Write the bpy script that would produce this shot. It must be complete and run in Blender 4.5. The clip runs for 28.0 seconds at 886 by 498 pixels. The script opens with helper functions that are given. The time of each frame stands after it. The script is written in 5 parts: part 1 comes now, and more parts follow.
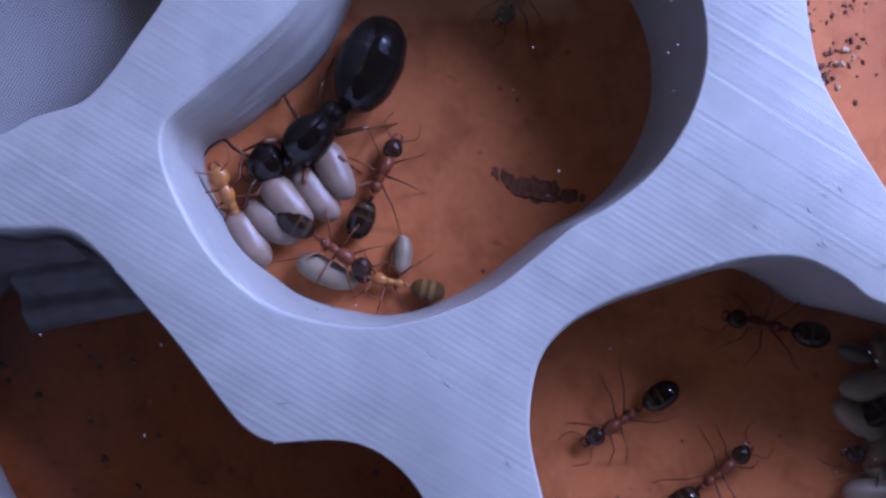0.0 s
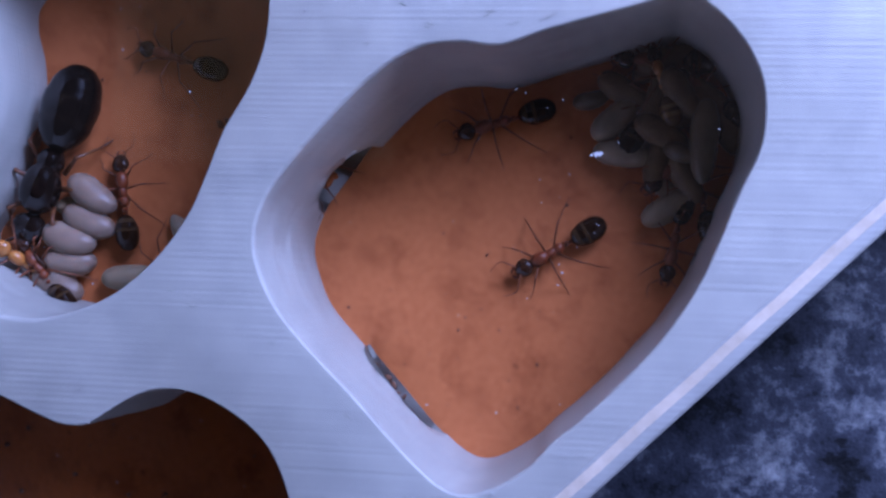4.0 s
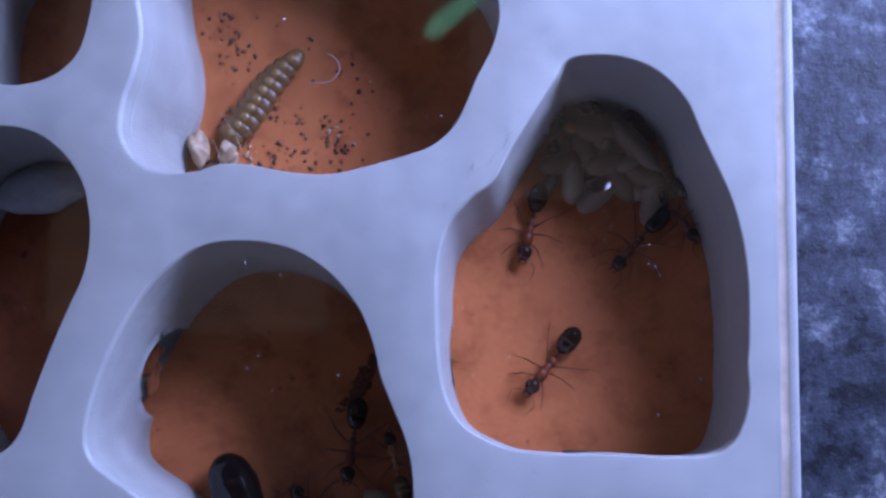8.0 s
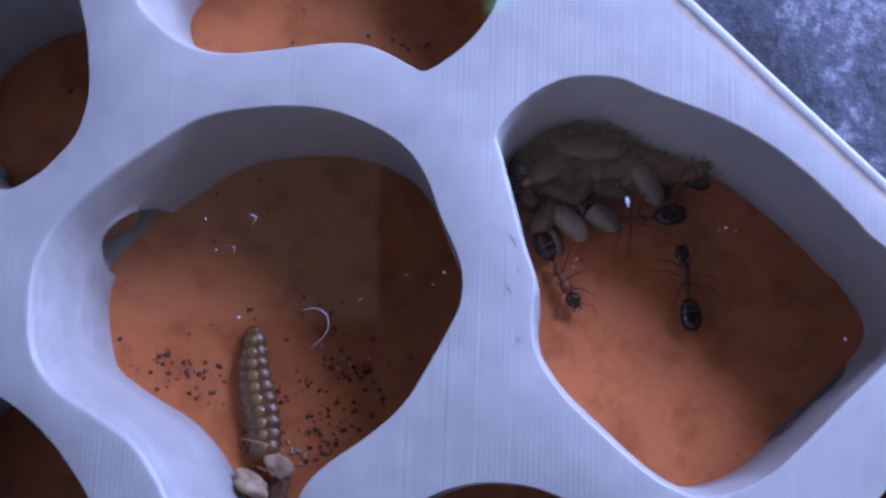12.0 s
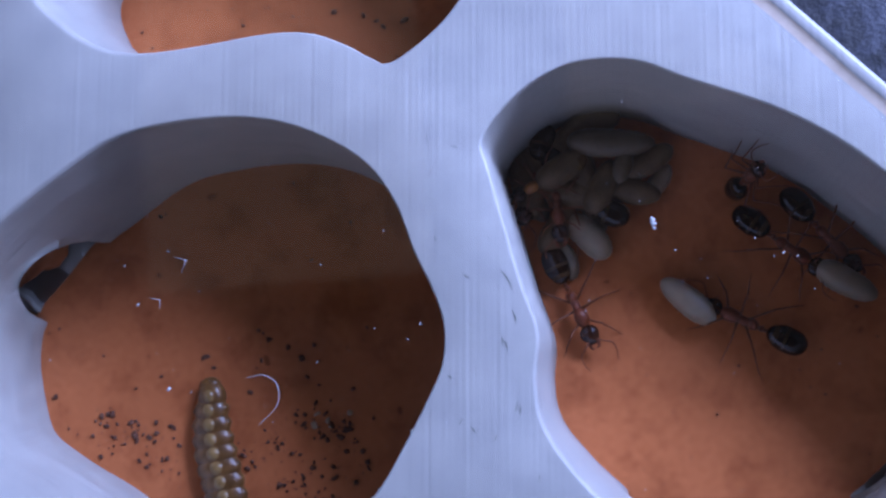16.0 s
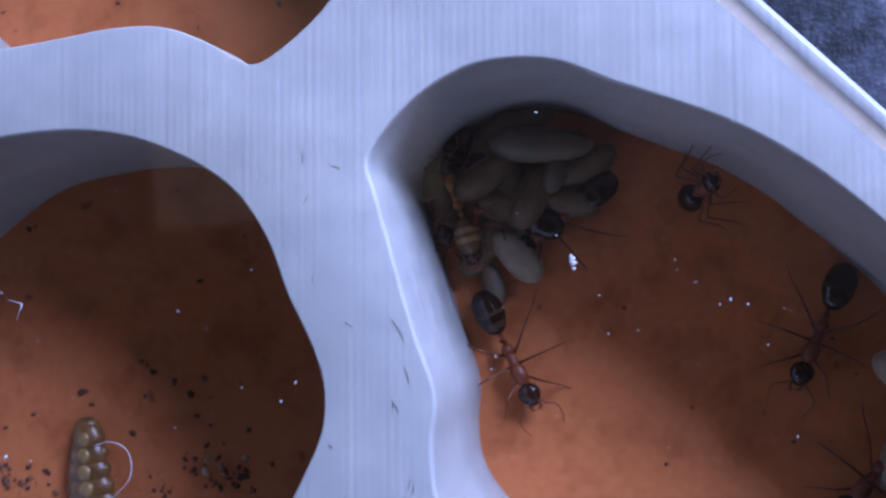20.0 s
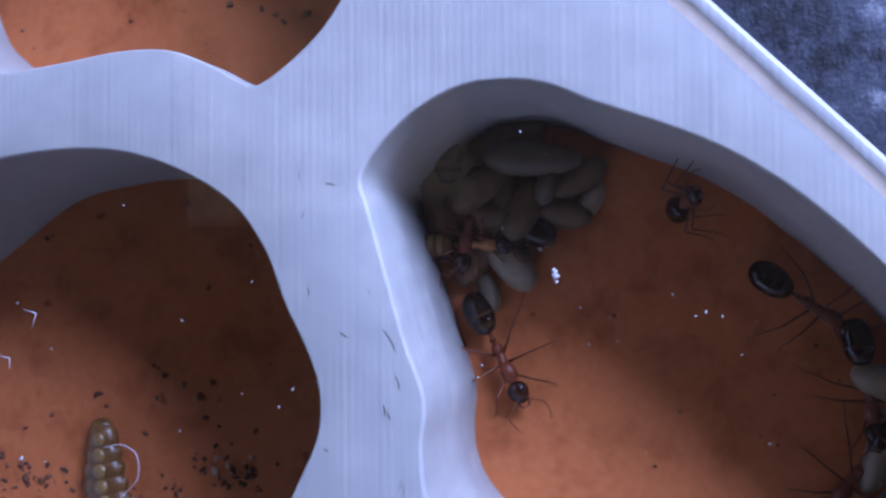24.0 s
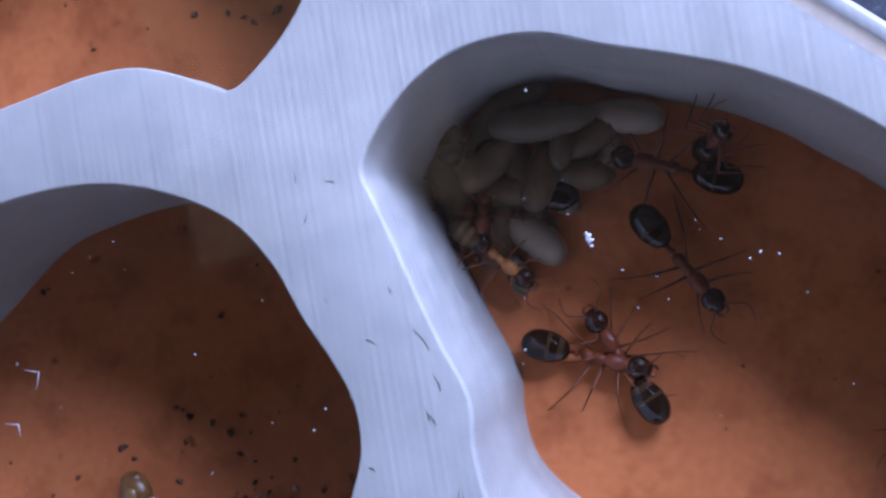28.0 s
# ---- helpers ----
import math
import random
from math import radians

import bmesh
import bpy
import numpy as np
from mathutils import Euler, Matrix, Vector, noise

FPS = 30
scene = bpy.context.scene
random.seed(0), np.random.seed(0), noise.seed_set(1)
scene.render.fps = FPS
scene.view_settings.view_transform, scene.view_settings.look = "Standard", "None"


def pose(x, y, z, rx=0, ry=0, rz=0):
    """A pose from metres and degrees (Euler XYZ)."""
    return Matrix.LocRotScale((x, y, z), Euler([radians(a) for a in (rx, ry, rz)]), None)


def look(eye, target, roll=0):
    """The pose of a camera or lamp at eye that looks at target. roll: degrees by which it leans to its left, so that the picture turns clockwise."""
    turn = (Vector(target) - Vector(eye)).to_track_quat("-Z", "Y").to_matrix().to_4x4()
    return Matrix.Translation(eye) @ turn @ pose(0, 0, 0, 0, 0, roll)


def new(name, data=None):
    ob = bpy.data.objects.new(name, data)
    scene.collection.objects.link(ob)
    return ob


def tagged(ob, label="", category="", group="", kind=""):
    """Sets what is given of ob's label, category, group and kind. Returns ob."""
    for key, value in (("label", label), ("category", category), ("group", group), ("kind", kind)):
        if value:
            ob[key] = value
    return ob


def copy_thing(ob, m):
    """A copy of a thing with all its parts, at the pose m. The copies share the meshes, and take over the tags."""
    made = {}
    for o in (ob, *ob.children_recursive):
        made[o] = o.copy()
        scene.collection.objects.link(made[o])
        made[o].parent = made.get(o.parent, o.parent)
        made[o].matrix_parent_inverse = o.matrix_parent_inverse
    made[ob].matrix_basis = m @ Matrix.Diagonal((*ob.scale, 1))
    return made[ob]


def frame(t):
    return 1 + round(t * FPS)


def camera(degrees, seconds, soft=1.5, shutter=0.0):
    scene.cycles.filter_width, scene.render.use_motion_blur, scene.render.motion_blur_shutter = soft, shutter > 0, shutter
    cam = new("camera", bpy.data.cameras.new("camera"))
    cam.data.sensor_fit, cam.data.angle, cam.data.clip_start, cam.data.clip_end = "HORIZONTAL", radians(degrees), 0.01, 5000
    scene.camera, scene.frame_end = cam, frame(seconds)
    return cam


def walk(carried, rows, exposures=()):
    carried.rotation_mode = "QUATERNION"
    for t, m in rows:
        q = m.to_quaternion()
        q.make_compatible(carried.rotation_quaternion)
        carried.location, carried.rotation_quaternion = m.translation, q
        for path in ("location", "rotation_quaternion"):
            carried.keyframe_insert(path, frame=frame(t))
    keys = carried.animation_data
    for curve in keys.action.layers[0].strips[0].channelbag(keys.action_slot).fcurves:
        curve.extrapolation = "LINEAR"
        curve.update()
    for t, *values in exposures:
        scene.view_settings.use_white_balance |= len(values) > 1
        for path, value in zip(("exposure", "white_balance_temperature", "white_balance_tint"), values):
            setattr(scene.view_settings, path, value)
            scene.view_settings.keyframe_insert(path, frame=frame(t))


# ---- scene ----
MM = 0.001
TOP = 12.95  # height of the nest's web above the chamber floors, in millimetres

cam = camera(42.0, 28.0, soft=2.6)
# seconds, place in millimetres, turn in degrees
PATH = [
    (0.0, -20.66, -8.52, 78.21, 0.9, -3.09, 76.02),
    (0.5, -23.49, -2.73, 80.61, -0.48, -1.56, 73.85),
    (1.0, -16.89, 3.43, 83.3, 1.85, 1.42, 68.61),
    (1.5, -10.26, 9.62, 80.89, 0.22, 3.78, 62.72),
    (2.0, -5.31, 8.08, 79.73, 2.77, 3.61, 56.31),
    (2.5, 1.21, 6.57, 78.32, 6.49, 5.83, 52.85),
    (4.5, 4.35, 14.37, 84.85, 1.0, 8.49, 44.21),
    (5.0, 5.41, -6.59, 88.17, 5.41, 6.74, 33.06),
    (5.5, 4.68, 4.12, 97.66, 5.27, 6.75, 28.13),
    (6.0, -0.15, 5.53, 99.94, 5.15, 5.88, 22.37),
    (6.5, -3.91, -3.5, 100.21, 7.28, 4.5, 13.9),
    (7.0, -11.26, -5.89, 102.78, 10.21, 1.9, 6.06),
    (7.5, -13.54, -2.32, 101.29, 10.42, 1.75, 2.93),
    (8.0, -10.8, -4.87, 102.86, 11.29, 2.68, 2.29),
    (8.5, -4.0, -1.11, 101.68, 11.04, 4.83, 1.53),
    (9.0, -0.58, -1.36, 101.14, 11.26, 6.05, 0.76),
    (9.5, 0.02, -0.04, 101.19, 11.24, 6.44, 0.64),
    (10.0, 0.45, -1.78, 99.3, 11.59, 6.97, -2.57),
    (10.5, -9.98, -11.46, 102.92, 13.76, 6.57, -20.4),
    (11.0, -24.92, -13.8, 100.49, 16.09, 5.79, -35.43),
    (11.5, -24.53, -1.7, 99.99, 13.68, 5.25, -41.75),
    (12.0, -21.74, 9.0, 97.41, 10.97, 4.21, -42.85),
    (12.5, -18.09, 12.3, 93.93, 9.71, 4.68, -43.54),
    (13.0, -15.43, 10.39, 90.68, 9.43, 6.07, -44.1),
    (13.5, -15.37, 11.06, 89.2, 9.18, 6.03, -44.09),
    (15.5, -11.1, 11.24, 81.46, 7.96, 8.29, -44.75),
    (16.0, -11.57, 13.35, 79.57, 7.19, 8.13, -44.99),
    (16.5, -12.55, 13.6, 75.35, 7.45, 7.32, -45.1),
    (17.0, -8.06, 16.26, 66.62, 3.75, 8.64, -45.29),
    (17.5, -5.98, 15.25, 66.74, 3.62, 8.51, -45.43),
    (18.0, -4.62, 15.48, 66.61, 3.15, 8.59, -45.67),
    (18.5, -4.32, 15.33, 66.72, 3.14, 8.85, -45.79),
    (19.0, -2.99, 15.24, 67.01, 3.04, 9.05, -45.84),
    (19.5, -2.6, 14.99, 67.41, 3.1, 9.23, -45.73),
    (20.0, -2.19, 14.82, 67.47, 2.84, 9.52, -45.48),
    (20.5, -1.96, 14.57, 67.71, 2.9, 9.95, -45.45),
    (22.5, -1.3, 14.18, 69.01, 2.92, 10.19, -45.32),
    (23.0, -0.46, 13.88, 69.2, 2.69, 10.48, -45.23),
    (23.5, 0.05, 13.76, 69.38, 2.58, 10.92, -45.26),
    (24.0, 0.39, 13.66, 69.7, 2.36, 11.2, -45.4),
    (24.5, 0.22, 13.64, 69.94, 2.36, 11.23, -45.37),
    (25.0, 1.49, 13.82, 69.63, 2.25, 11.6, -45.68),
    (25.5, 1.54, 14.44, 69.29, 2.16, 11.63, -45.83),
    (26.0, 1.42, 13.95, 68.79, 2.26, 11.75, -45.74),
    (26.5, -0.05, 15.12, 68.7, 2.0, 11.27, -47.07),
    (27.0, -1.18, 14.52, 64.01, 1.14, 11.78, -52.24),
    (27.5, 0.13, 14.12, 60.87, 0.41, 12.51, -54.9),
    (28.0, -0.91, 14.26, 64.88, 0.45, 12.12, -54.96),
]
EXPOSURE = [(0.0, -0.26, 4560, 36), (2.0, -0.22, 4540, 33), (5.0, -0.16, 4500, 34), (9.0, -0.13, 4530, 35), (10.2, -0.1, 4560, 37), (11.0, 0.12, 4600, 37), (13.0, 0.16, 4580, 34), (17.0, 0.2, 4560, 30), (25.0, 0.22, 4570, 31), (26.4, 0.2, 4570, 30), (27.0, 0.1, 4570, 29), (28.0, 0.42, 4770, 27)]


def glide(rows, t):
    """Values between rows (seconds, values...), smooth and without overshoot."""
    if t <= rows[0][0] or t >= rows[-1][0]:
        return rows[0][1:] if t <= rows[0][0] else rows[-1][1:]
    k = max(i for i, r in enumerate(rows) if r[0] <= t)
    a, b = rows[k], rows[k + 1]
    before, after, step = rows[max(k - 1, 0)], rows[min(k + 2, len(rows) - 1)], b[0] - a[0]
    u, out = (t - a[0]) / step, []
    for i in range(1, len(a)):
        slope = (b[i] - a[i]) / step
        ends = []
        for p, q, r in ((before, a, b), (a, b, after)):
            one, two = (q[i] - p[i]) / max(q[0] - p[0], 1e-6), (r[i] - q[i]) / max(r[0] - q[0], 1e-6)
            ends.append(0.0 if one * two <= 0 else 2 * one * two / (one + two))
        out.append(a[i] * (1 + 2 * u) * (1 - u) ** 2 + b[i] * (3 - 2 * u) * u * u + step * u * (1 - u) * ((1 - u) * ends[0] - u * ends[1]))
    return tuple(out)


# the nest is turned on the worktop: seconds, degrees; PATH and all places in the nest are given in the nest's own axes
TURN = [(0, -76.0), (0.5, -73.8), (1, -68.6), (1.5, -62.7), (2, -56.3), (2.5, -52.6), (4.5, -43.5), (5, -33.5), (5.5, -28.1), (6, -22.4), (6.5, -13.9), (7, -6.0), (7.5, -2.4), (8.5, -1.4), (9.5, -0.7), (10, 2.6), (10.5, 20.4), (11, 35.4), (11.5, 41.4), (12, 43.0), (13.5, 43.0), (16.5, 41.0), (28, 40.0)]
TICKS = sorted({round(0.1 * k, 2) for k in range(171)} | {28.0})


def turned(t, m):
    """The pose on the worktop of a pose m in the nest's axes."""
    return pose(0, 0, 0, 0, 0, glide(TURN, t)[0]) @ m


walk(cam, [(t, turned(t, pose(x * MM, y * MM, z * MM, rx, ry, rz))) for t, x, y, z, rx, ry, rz in PATH], EXPOSURE)

# ---- light: overcast daylight from a small window close by, with an area lamp in its opening ----
SUN_AZIMUTH, SUN_HEIGHT = 43.0, 31.0  # degrees from +x towards +y, and above the table
WINDOW_AWAY, WINDOW_HALF = 165.0, 48.0  # the window's plane from the nest's middle, and half its opening, in millimetres
MIDDLE = (-14.0, 12.0)
world = bpy.data.worlds.new("daylight")
world.use_nodes = True
scene.world = world
sky = world.node_tree.nodes.new("ShaderNodeTexSky")
sky.sky_type, sky.sun_disc = "NISHITA", False
sky.sun_elevation, sky.sun_rotation = radians(SUN_HEIGHT), radians(90 - SUN_AZIMUTH)
world.node_tree.links.new(sky.outputs[0], world.node_tree.nodes["Background"].inputs[0])
world.node_tree.nodes["Background"].inputs[1].default_value = 0.02
WINDOW_Z = TOP + WINDOW_AWAY * math.tan(radians(SUN_HEIGHT))
_a = radians(SUN_AZIMUTH)
window_middle = Vector(((MIDDLE[0] + WINDOW_AWAY * math.cos(_a)) * MM, (MIDDLE[1] + WINDOW_AWAY * math.sin(_a)) * MM, WINDOW_Z * MM))
lamp = new("window_light", bpy.data.lights.new("window_light", "AREA"))
lamp.data.shape, lamp.data.size, lamp.data.size_y = "RECTANGLE", 2 * WINDOW_HALF * MM, 2 * WINDOW_HALF * MM
lamp.data.energy, lamp.data.color = 0.91, (0.82, 0.85, 1.0)
lamp.matrix_world = look(window_middle, (MIDDLE[0] * MM, MIDDLE[1] * MM, TOP * MM))


# ---- materials ----
def nodes_of(name):
    m = bpy.data.materials.new(name)
    m.use_nodes = True
    return m, m.node_tree.nodes, m.node_tree.links, m.node_tree.nodes["Principled BSDF"]


def noise_node(n, l, scale, detail=4.0, rough=0.55, coord="Object", stretch=(1, 1, 1), turn=0.0):
    """A noise whose grain is 'scale' millimetres across."""
    tc, mp, tx = n.new("ShaderNodeTexCoord"), n.new("ShaderNodeMapping"), n.new("ShaderNodeTexNoise")
    tw = n.new("ShaderNodeMapping")
    tw.inputs["Rotation"].default_value[2] = radians(turn)
    mp.inputs["Scale"].default_value = [1000 / scale * s for s in stretch]
    tx.inputs["Scale"].default_value, tx.inputs["Detail"].default_value, tx.inputs["Roughness"].default_value = 1.0, detail, rough
    l.new(tc.outputs[coord], tw.inputs[0])
    l.new(tw.outputs[0], mp.inputs[0])
    l.new(mp.outputs[0], tx.inputs["Vector"])
    return tx


def ramp(n, l, source, stops):
    r = n.new("ShaderNodeValToRGB")
    while len(r.color_ramp.elements) < len(stops):
        r.color_ramp.elements.new(0.5)
    for e, (at, col) in zip(r.color_ramp.elements, stops):
        e.position, e.color = at, (*col, 1) if len(col) == 3 else col
    l.new(source, r.inputs[0])
    return r


def blend(n, l, a, b, fac, kind="MIX"):
    m = n.new("ShaderNodeMix")
    m.data_type, m.blend_type = "RGBA", kind
    for sock, v in ((m.inputs[6], a), (m.inputs[7], b), (m.inputs[0], fac)):
        if isinstance(v, bpy.types.NodeSocket):
            l.new(v, sock)
        else:
            sock.default_value = (*v, 1) if isinstance(v, tuple) else v
    return m.outputs[2]


def bump(n, l, height, bsdf, strength, distance):
    b = n.new("ShaderNodeBump")
    b.inputs["Strength"].default_value, b.inputs["Distance"].default_value = strength, distance * MM
    l.new(height, b.inputs["Height"])
    l.new(b.outputs[0], bsdf.inputs["Normal"])


def two_tone(name, dark, light, grain, rough, relief=0.3, depth=0.05, coarse=6.0, coat=0.0, sub=0.0, spec=0.5):
    """A natural surface: coarse blotches and fine grain between two colours, with relief."""
    m, n, l, b = nodes_of(name)
    fine, wide = noise_node(n, l, grain), noise_node(n, l, grain * coarse, 2.0)
    base = ramp(n, l, fine.outputs[0], [(0.3, dark), (0.7, light)]).outputs[0]
    tone = ramp(n, l, wide.outputs[0], [(0.3, (0.8, 0.8, 0.8)), (0.7, (1.15, 1.15, 1.15))]).outputs[0]
    l.new(blend(n, l, base, tone, 1.0, "MULTIPLY"), b.inputs["Base Color"])
    b.inputs["Roughness"].default_value, b.inputs["Coat Weight"].default_value = rough, coat
    b.inputs["Coat Roughness"].default_value = 0.08
    b.inputs["Specular IOR Level"].default_value = spec
    b.inputs["Subsurface Weight"].default_value, b.inputs["Subsurface Radius"].default_value, b.inputs["Subsurface Scale"].default_value = sub, (1, 0.7, 0.5), 0.6 * MM
    bump(n, l, fine.outputs[0], b, relief, depth)
    return m


def plastic_material():
    """White printed plastic: extrusion lines across the top at 45 degrees, layer lines down the walls, mottling, scuffs."""
    m, n, l, b = nodes_of("white_printed_plastic")
    lines = noise_node(n, l, 0.36, 1.0, 0.3, stretch=(1, 0.015, 0.015), turn=45)
    layers = noise_node(n, l, 0.3, 2.0, 0.4, stretch=(0.03, 0.03, 1))
    mottle, cloud = noise_node(n, l, 2.5, 6.0, 0.65), noise_node(n, l, 18.0, 3.0)
    scuff = noise_node(n, l, 1.0, 6.0, 0.7, stretch=(1, 0.3, 1), turn=20)
    base = ramp(n, l, mottle.outputs[0], [(0.3, (0.335, 0.33, 0.295)), (0.7, (0.41, 0.40, 0.352))]).outputs[0]
    marks = ramp(n, l, scuff.outputs[0], [(0.26, (0.6, 0.6, 0.6)), (0.36, (1, 1, 1))]).outputs[0]
    tone = ramp(n, l, cloud.outputs[0], [(0.3, (0.88, 0.88, 0.88)), (0.7, (1.04, 1.04, 1.04))]).outputs[0]
    tc, mp, wave, amp = n.new("ShaderNodeTexCoord"), n.new("ShaderNodeMapping"), n.new("ShaderNodeTexWave"), n.new("ShaderNodeMath")
    mp.inputs["Scale"].default_value, mp.inputs["Rotation"].default_value[2] = (1000, 1000, 0), radians(45)
    wave.bands_direction, wave.inputs["Scale"].default_value, wave.inputs["Distortion"].default_value, wave.inputs["Detail Scale"].default_value = "X", 0.78, 0.5, 0.3
    l.new(tc.outputs["Object"], mp.inputs[0])
    l.new(mp.outputs[0], wave.inputs["Vector"])
    amp.operation = "MULTIPLY"
    l.new(wave.outputs["Fac"], amp.inputs[0])
    l.new(ramp(n, l, noise_node(n, l, 9.0, 3.0).outputs[0], [(0.32, (0.35, 0.35, 0.35)), (0.6, (1, 1, 1))]).outputs[0], amp.inputs[1])
    thread = ramp(n, l, amp.outputs[0], [(0.0, (1.03, 1.03, 1.03)), (1.0, (0.942, 0.942, 0.945))]).outputs[0]
    col = blend(n, l, base, marks, 0.7, "MULTIPLY")
    col = blend(n, l, col, tone, 1.0, "MULTIPLY")
    l.new(blend(n, l, col, thread, 1.0, "MULTIPLY"), b.inputs["Base Color"])
    b.inputs["Roughness"].default_value = 0.48
    b.inputs["Subsurface Weight"].default_value, b.inputs["Subsurface Radius"].default_value, b.inputs["Subsurface Scale"].default_value = 0.15, (1, 1, 1), 1.0 * MM
    both = n.new("ShaderNodeMath")
    both.operation, both.inputs[1].default_value = "MULTIPLY_ADD", 4.2
    ridge = n.new("ShaderNodeMath")
    ridge.operation, ridge.inputs[1].default_value = "MULTIPLY_ADD", -0.27
    l.new(amp.outputs[0], ridge.inputs[0])
    l.new(lines.outputs[0], ridge.inputs[2])
    l.new(layers.outputs[0], both.inputs[0])
    l.new(ridge.outputs[0], both.inputs[2])
    deep, comb, sine, ply = n.new("ShaderNodeSeparateXYZ"), n.new("ShaderNodeMath"), n.new("ShaderNodeMath"), n.new("ShaderNodeMath")
    l.new(tc.outputs["Object"], deep.inputs[0])
    comb.operation, comb.inputs[1].default_value, sine.operation = "MULTIPLY", 2 * math.pi / (0.3 * MM), "SINE"
    ply.operation, ply.inputs[1].default_value = "MULTIPLY_ADD", 0.5
    l.new(deep.outputs[2], comb.inputs[0])
    l.new(comb.outputs[0], sine.inputs[0])
    l.new(sine.outputs[0], ply.inputs[0])
    l.new(both.outputs[0], ply.inputs[2])
    bump(n, l, ply.outputs[0], b, 0.3, 0.07)
    return m


def floor_material(name, dark, light, rough):
    """Terracotta-coloured plaster: blotches, fine grain, small dark specks."""
    m, n, l, b = nodes_of(name)
    fine, wide, speck = noise_node(n, l, 0.5, 6.0), noise_node(n, l, 14.0, 3.0), noise_node(n, l, 1.3, 2.0, 0.4)
    base = ramp(n, l, fine.outputs[0], [(0.25, dark), (0.75, light)]).outputs[0]
    tone = ramp(n, l, wide.outputs[0], [(0.3, (0.85, 0.82, 0.8)), (0.7, (1.1, 1.1, 1.1))]).outputs[0]
    dirt = ramp(n, l, speck.outputs[0], [(0.22, (0.35, 0.3, 0.3)), (0.29, (1, 1, 1))]).outputs[0]
    blot = noise_node(n, l, 3.6, 4.0, 0.6)
    stain = ramp(n, l, blot.outputs[0], [(0.36, (0.72, 0.66, 0.6)), (0.5, (1, 1, 1))]).outputs[0]
    both = blend(n, l, blend(n, l, base, tone, 1.0, "MULTIPLY"), stain, 0.8, "MULTIPLY")
    l.new(blend(n, l, both, dirt, 0.7, "MULTIPLY"), b.inputs["Base Color"])
    b.inputs["Roughness"].default_value, b.inputs["Specular IOR Level"].default_value = rough, 0.18
    bump(n, l, fine.outputs[0], b, 0.25, 0.06)
    return m


def table_material():
    """Dark slate-blue stone-look worktop: pale and dark clouds under a pebbled, leathery skin."""
    m, n, l, b = nodes_of("slate_worktop")
    cloud, vein, fine = noise_node(n, l, 5.2, 10.0, 0.74), noise_node(n, l, 24.0, 4.0, 0.6), noise_node(n, l, 0.9, 4.0, 0.7)
    skin, pore = noise_node(n, l, 0.95, 2.0, 0.5, stretch=(1, 0.65, 1), turn=25), noise_node(n, l, 0.22, 2.0, 0.5)
    base = ramp(n, l, cloud.outputs[0], [(0.41, (0.006, 0.007, 0.009)), (0.455, (0.023, 0.025, 0.033)), (0.54, (0.041, 0.044, 0.055)), (0.575, (0.095, 0.1, 0.11)), (0.66, (0.22, 0.225, 0.222))]).outputs[0]
    grain = ramp(n, l, fine.outputs[0], [(0.33, (0.6, 0.6, 0.63)), (0.66, (1.2, 1.2, 1.2))]).outputs[0]
    tone = ramp(n, l, vein.outputs[0], [(0.35, (0.7, 0.7, 0.72)), (0.65, (1.2, 1.2, 1.2))]).outputs[0]
    pits = ramp(n, l, noise_node(n, l, 2.6, 5.0, 0.6).outputs[0], [(0.36, (0.3, 0.3, 0.33)), (0.41, (1, 1, 1))]).outputs[0]
    both = blend(n, l, blend(n, l, base, grain, 0.8, "MULTIPLY"), pits, 0.85, "MULTIPLY")
    l.new(blend(n, l, both, tone, 1.0, "MULTIPLY"), b.inputs["Base Color"])
    b.inputs["Roughness"].default_value, b.inputs["Specular IOR Level"].default_value = 0.5, 0.3
    both = n.new("ShaderNodeMath")
    both.operation, both.inputs[1].default_value = "MULTIPLY_ADD", 0.35
    l.new(pore.outputs[0], both.inputs[0])
    l.new(skin.outputs[0], both.inputs[2])
    bump(n, l, both.outputs[0], b, 0.45, 0.2)
    return m


def lid_material():
    """Clear acrylic: it lets all light through and mirrors a little of the sky."""
    m, n, l, b = nodes_of("clear_acrylic")
    out = n["Material Output"]
    clear, gloss, mix, fres = n.new("ShaderNodeBsdfTransparent"), n.new("ShaderNodeBsdfGlossy"), n.new("ShaderNodeMixShader"), n.new("ShaderNodeFresnel")
    clear.inputs[0].default_value = (0.97, 0.97, 0.96, 1)
    gloss.inputs["Roughness"].default_value, fres.inputs["IOR"].default_value = 0.045, 1.45
    l.new(fres.outputs[0], mix.inputs[0])
    l.new(clear.outputs[0], mix.inputs[1])
    l.new(gloss.outputs[0], mix.inputs[2])
    haze, veil = noise_node(n, l, 16.0, 4.0, 0.6), n.new("ShaderNodeBsdfDiffuse")
    smear, thin = n.new("ShaderNodeMixShader"), n.new("ShaderNodeMath")
    thin.operation, thin.inputs[1].default_value = "MULTIPLY", 0.004
    l.new(ramp(n, l, haze.outputs[0], [(0.38, (0, 0, 0)), (0.72, (1, 1, 1))]).outputs[0], thin.inputs[0])
    veil.inputs[0].default_value = (0.7, 0.54, 0.34, 1)
    l.new(thin.outputs[0], smear.inputs[0])
    l.new(mix.outputs[0], smear.inputs[1])
    l.new(veil.outputs[0], smear.inputs[2])
    l.new(smear.outputs[0], out.inputs[0])
    return m


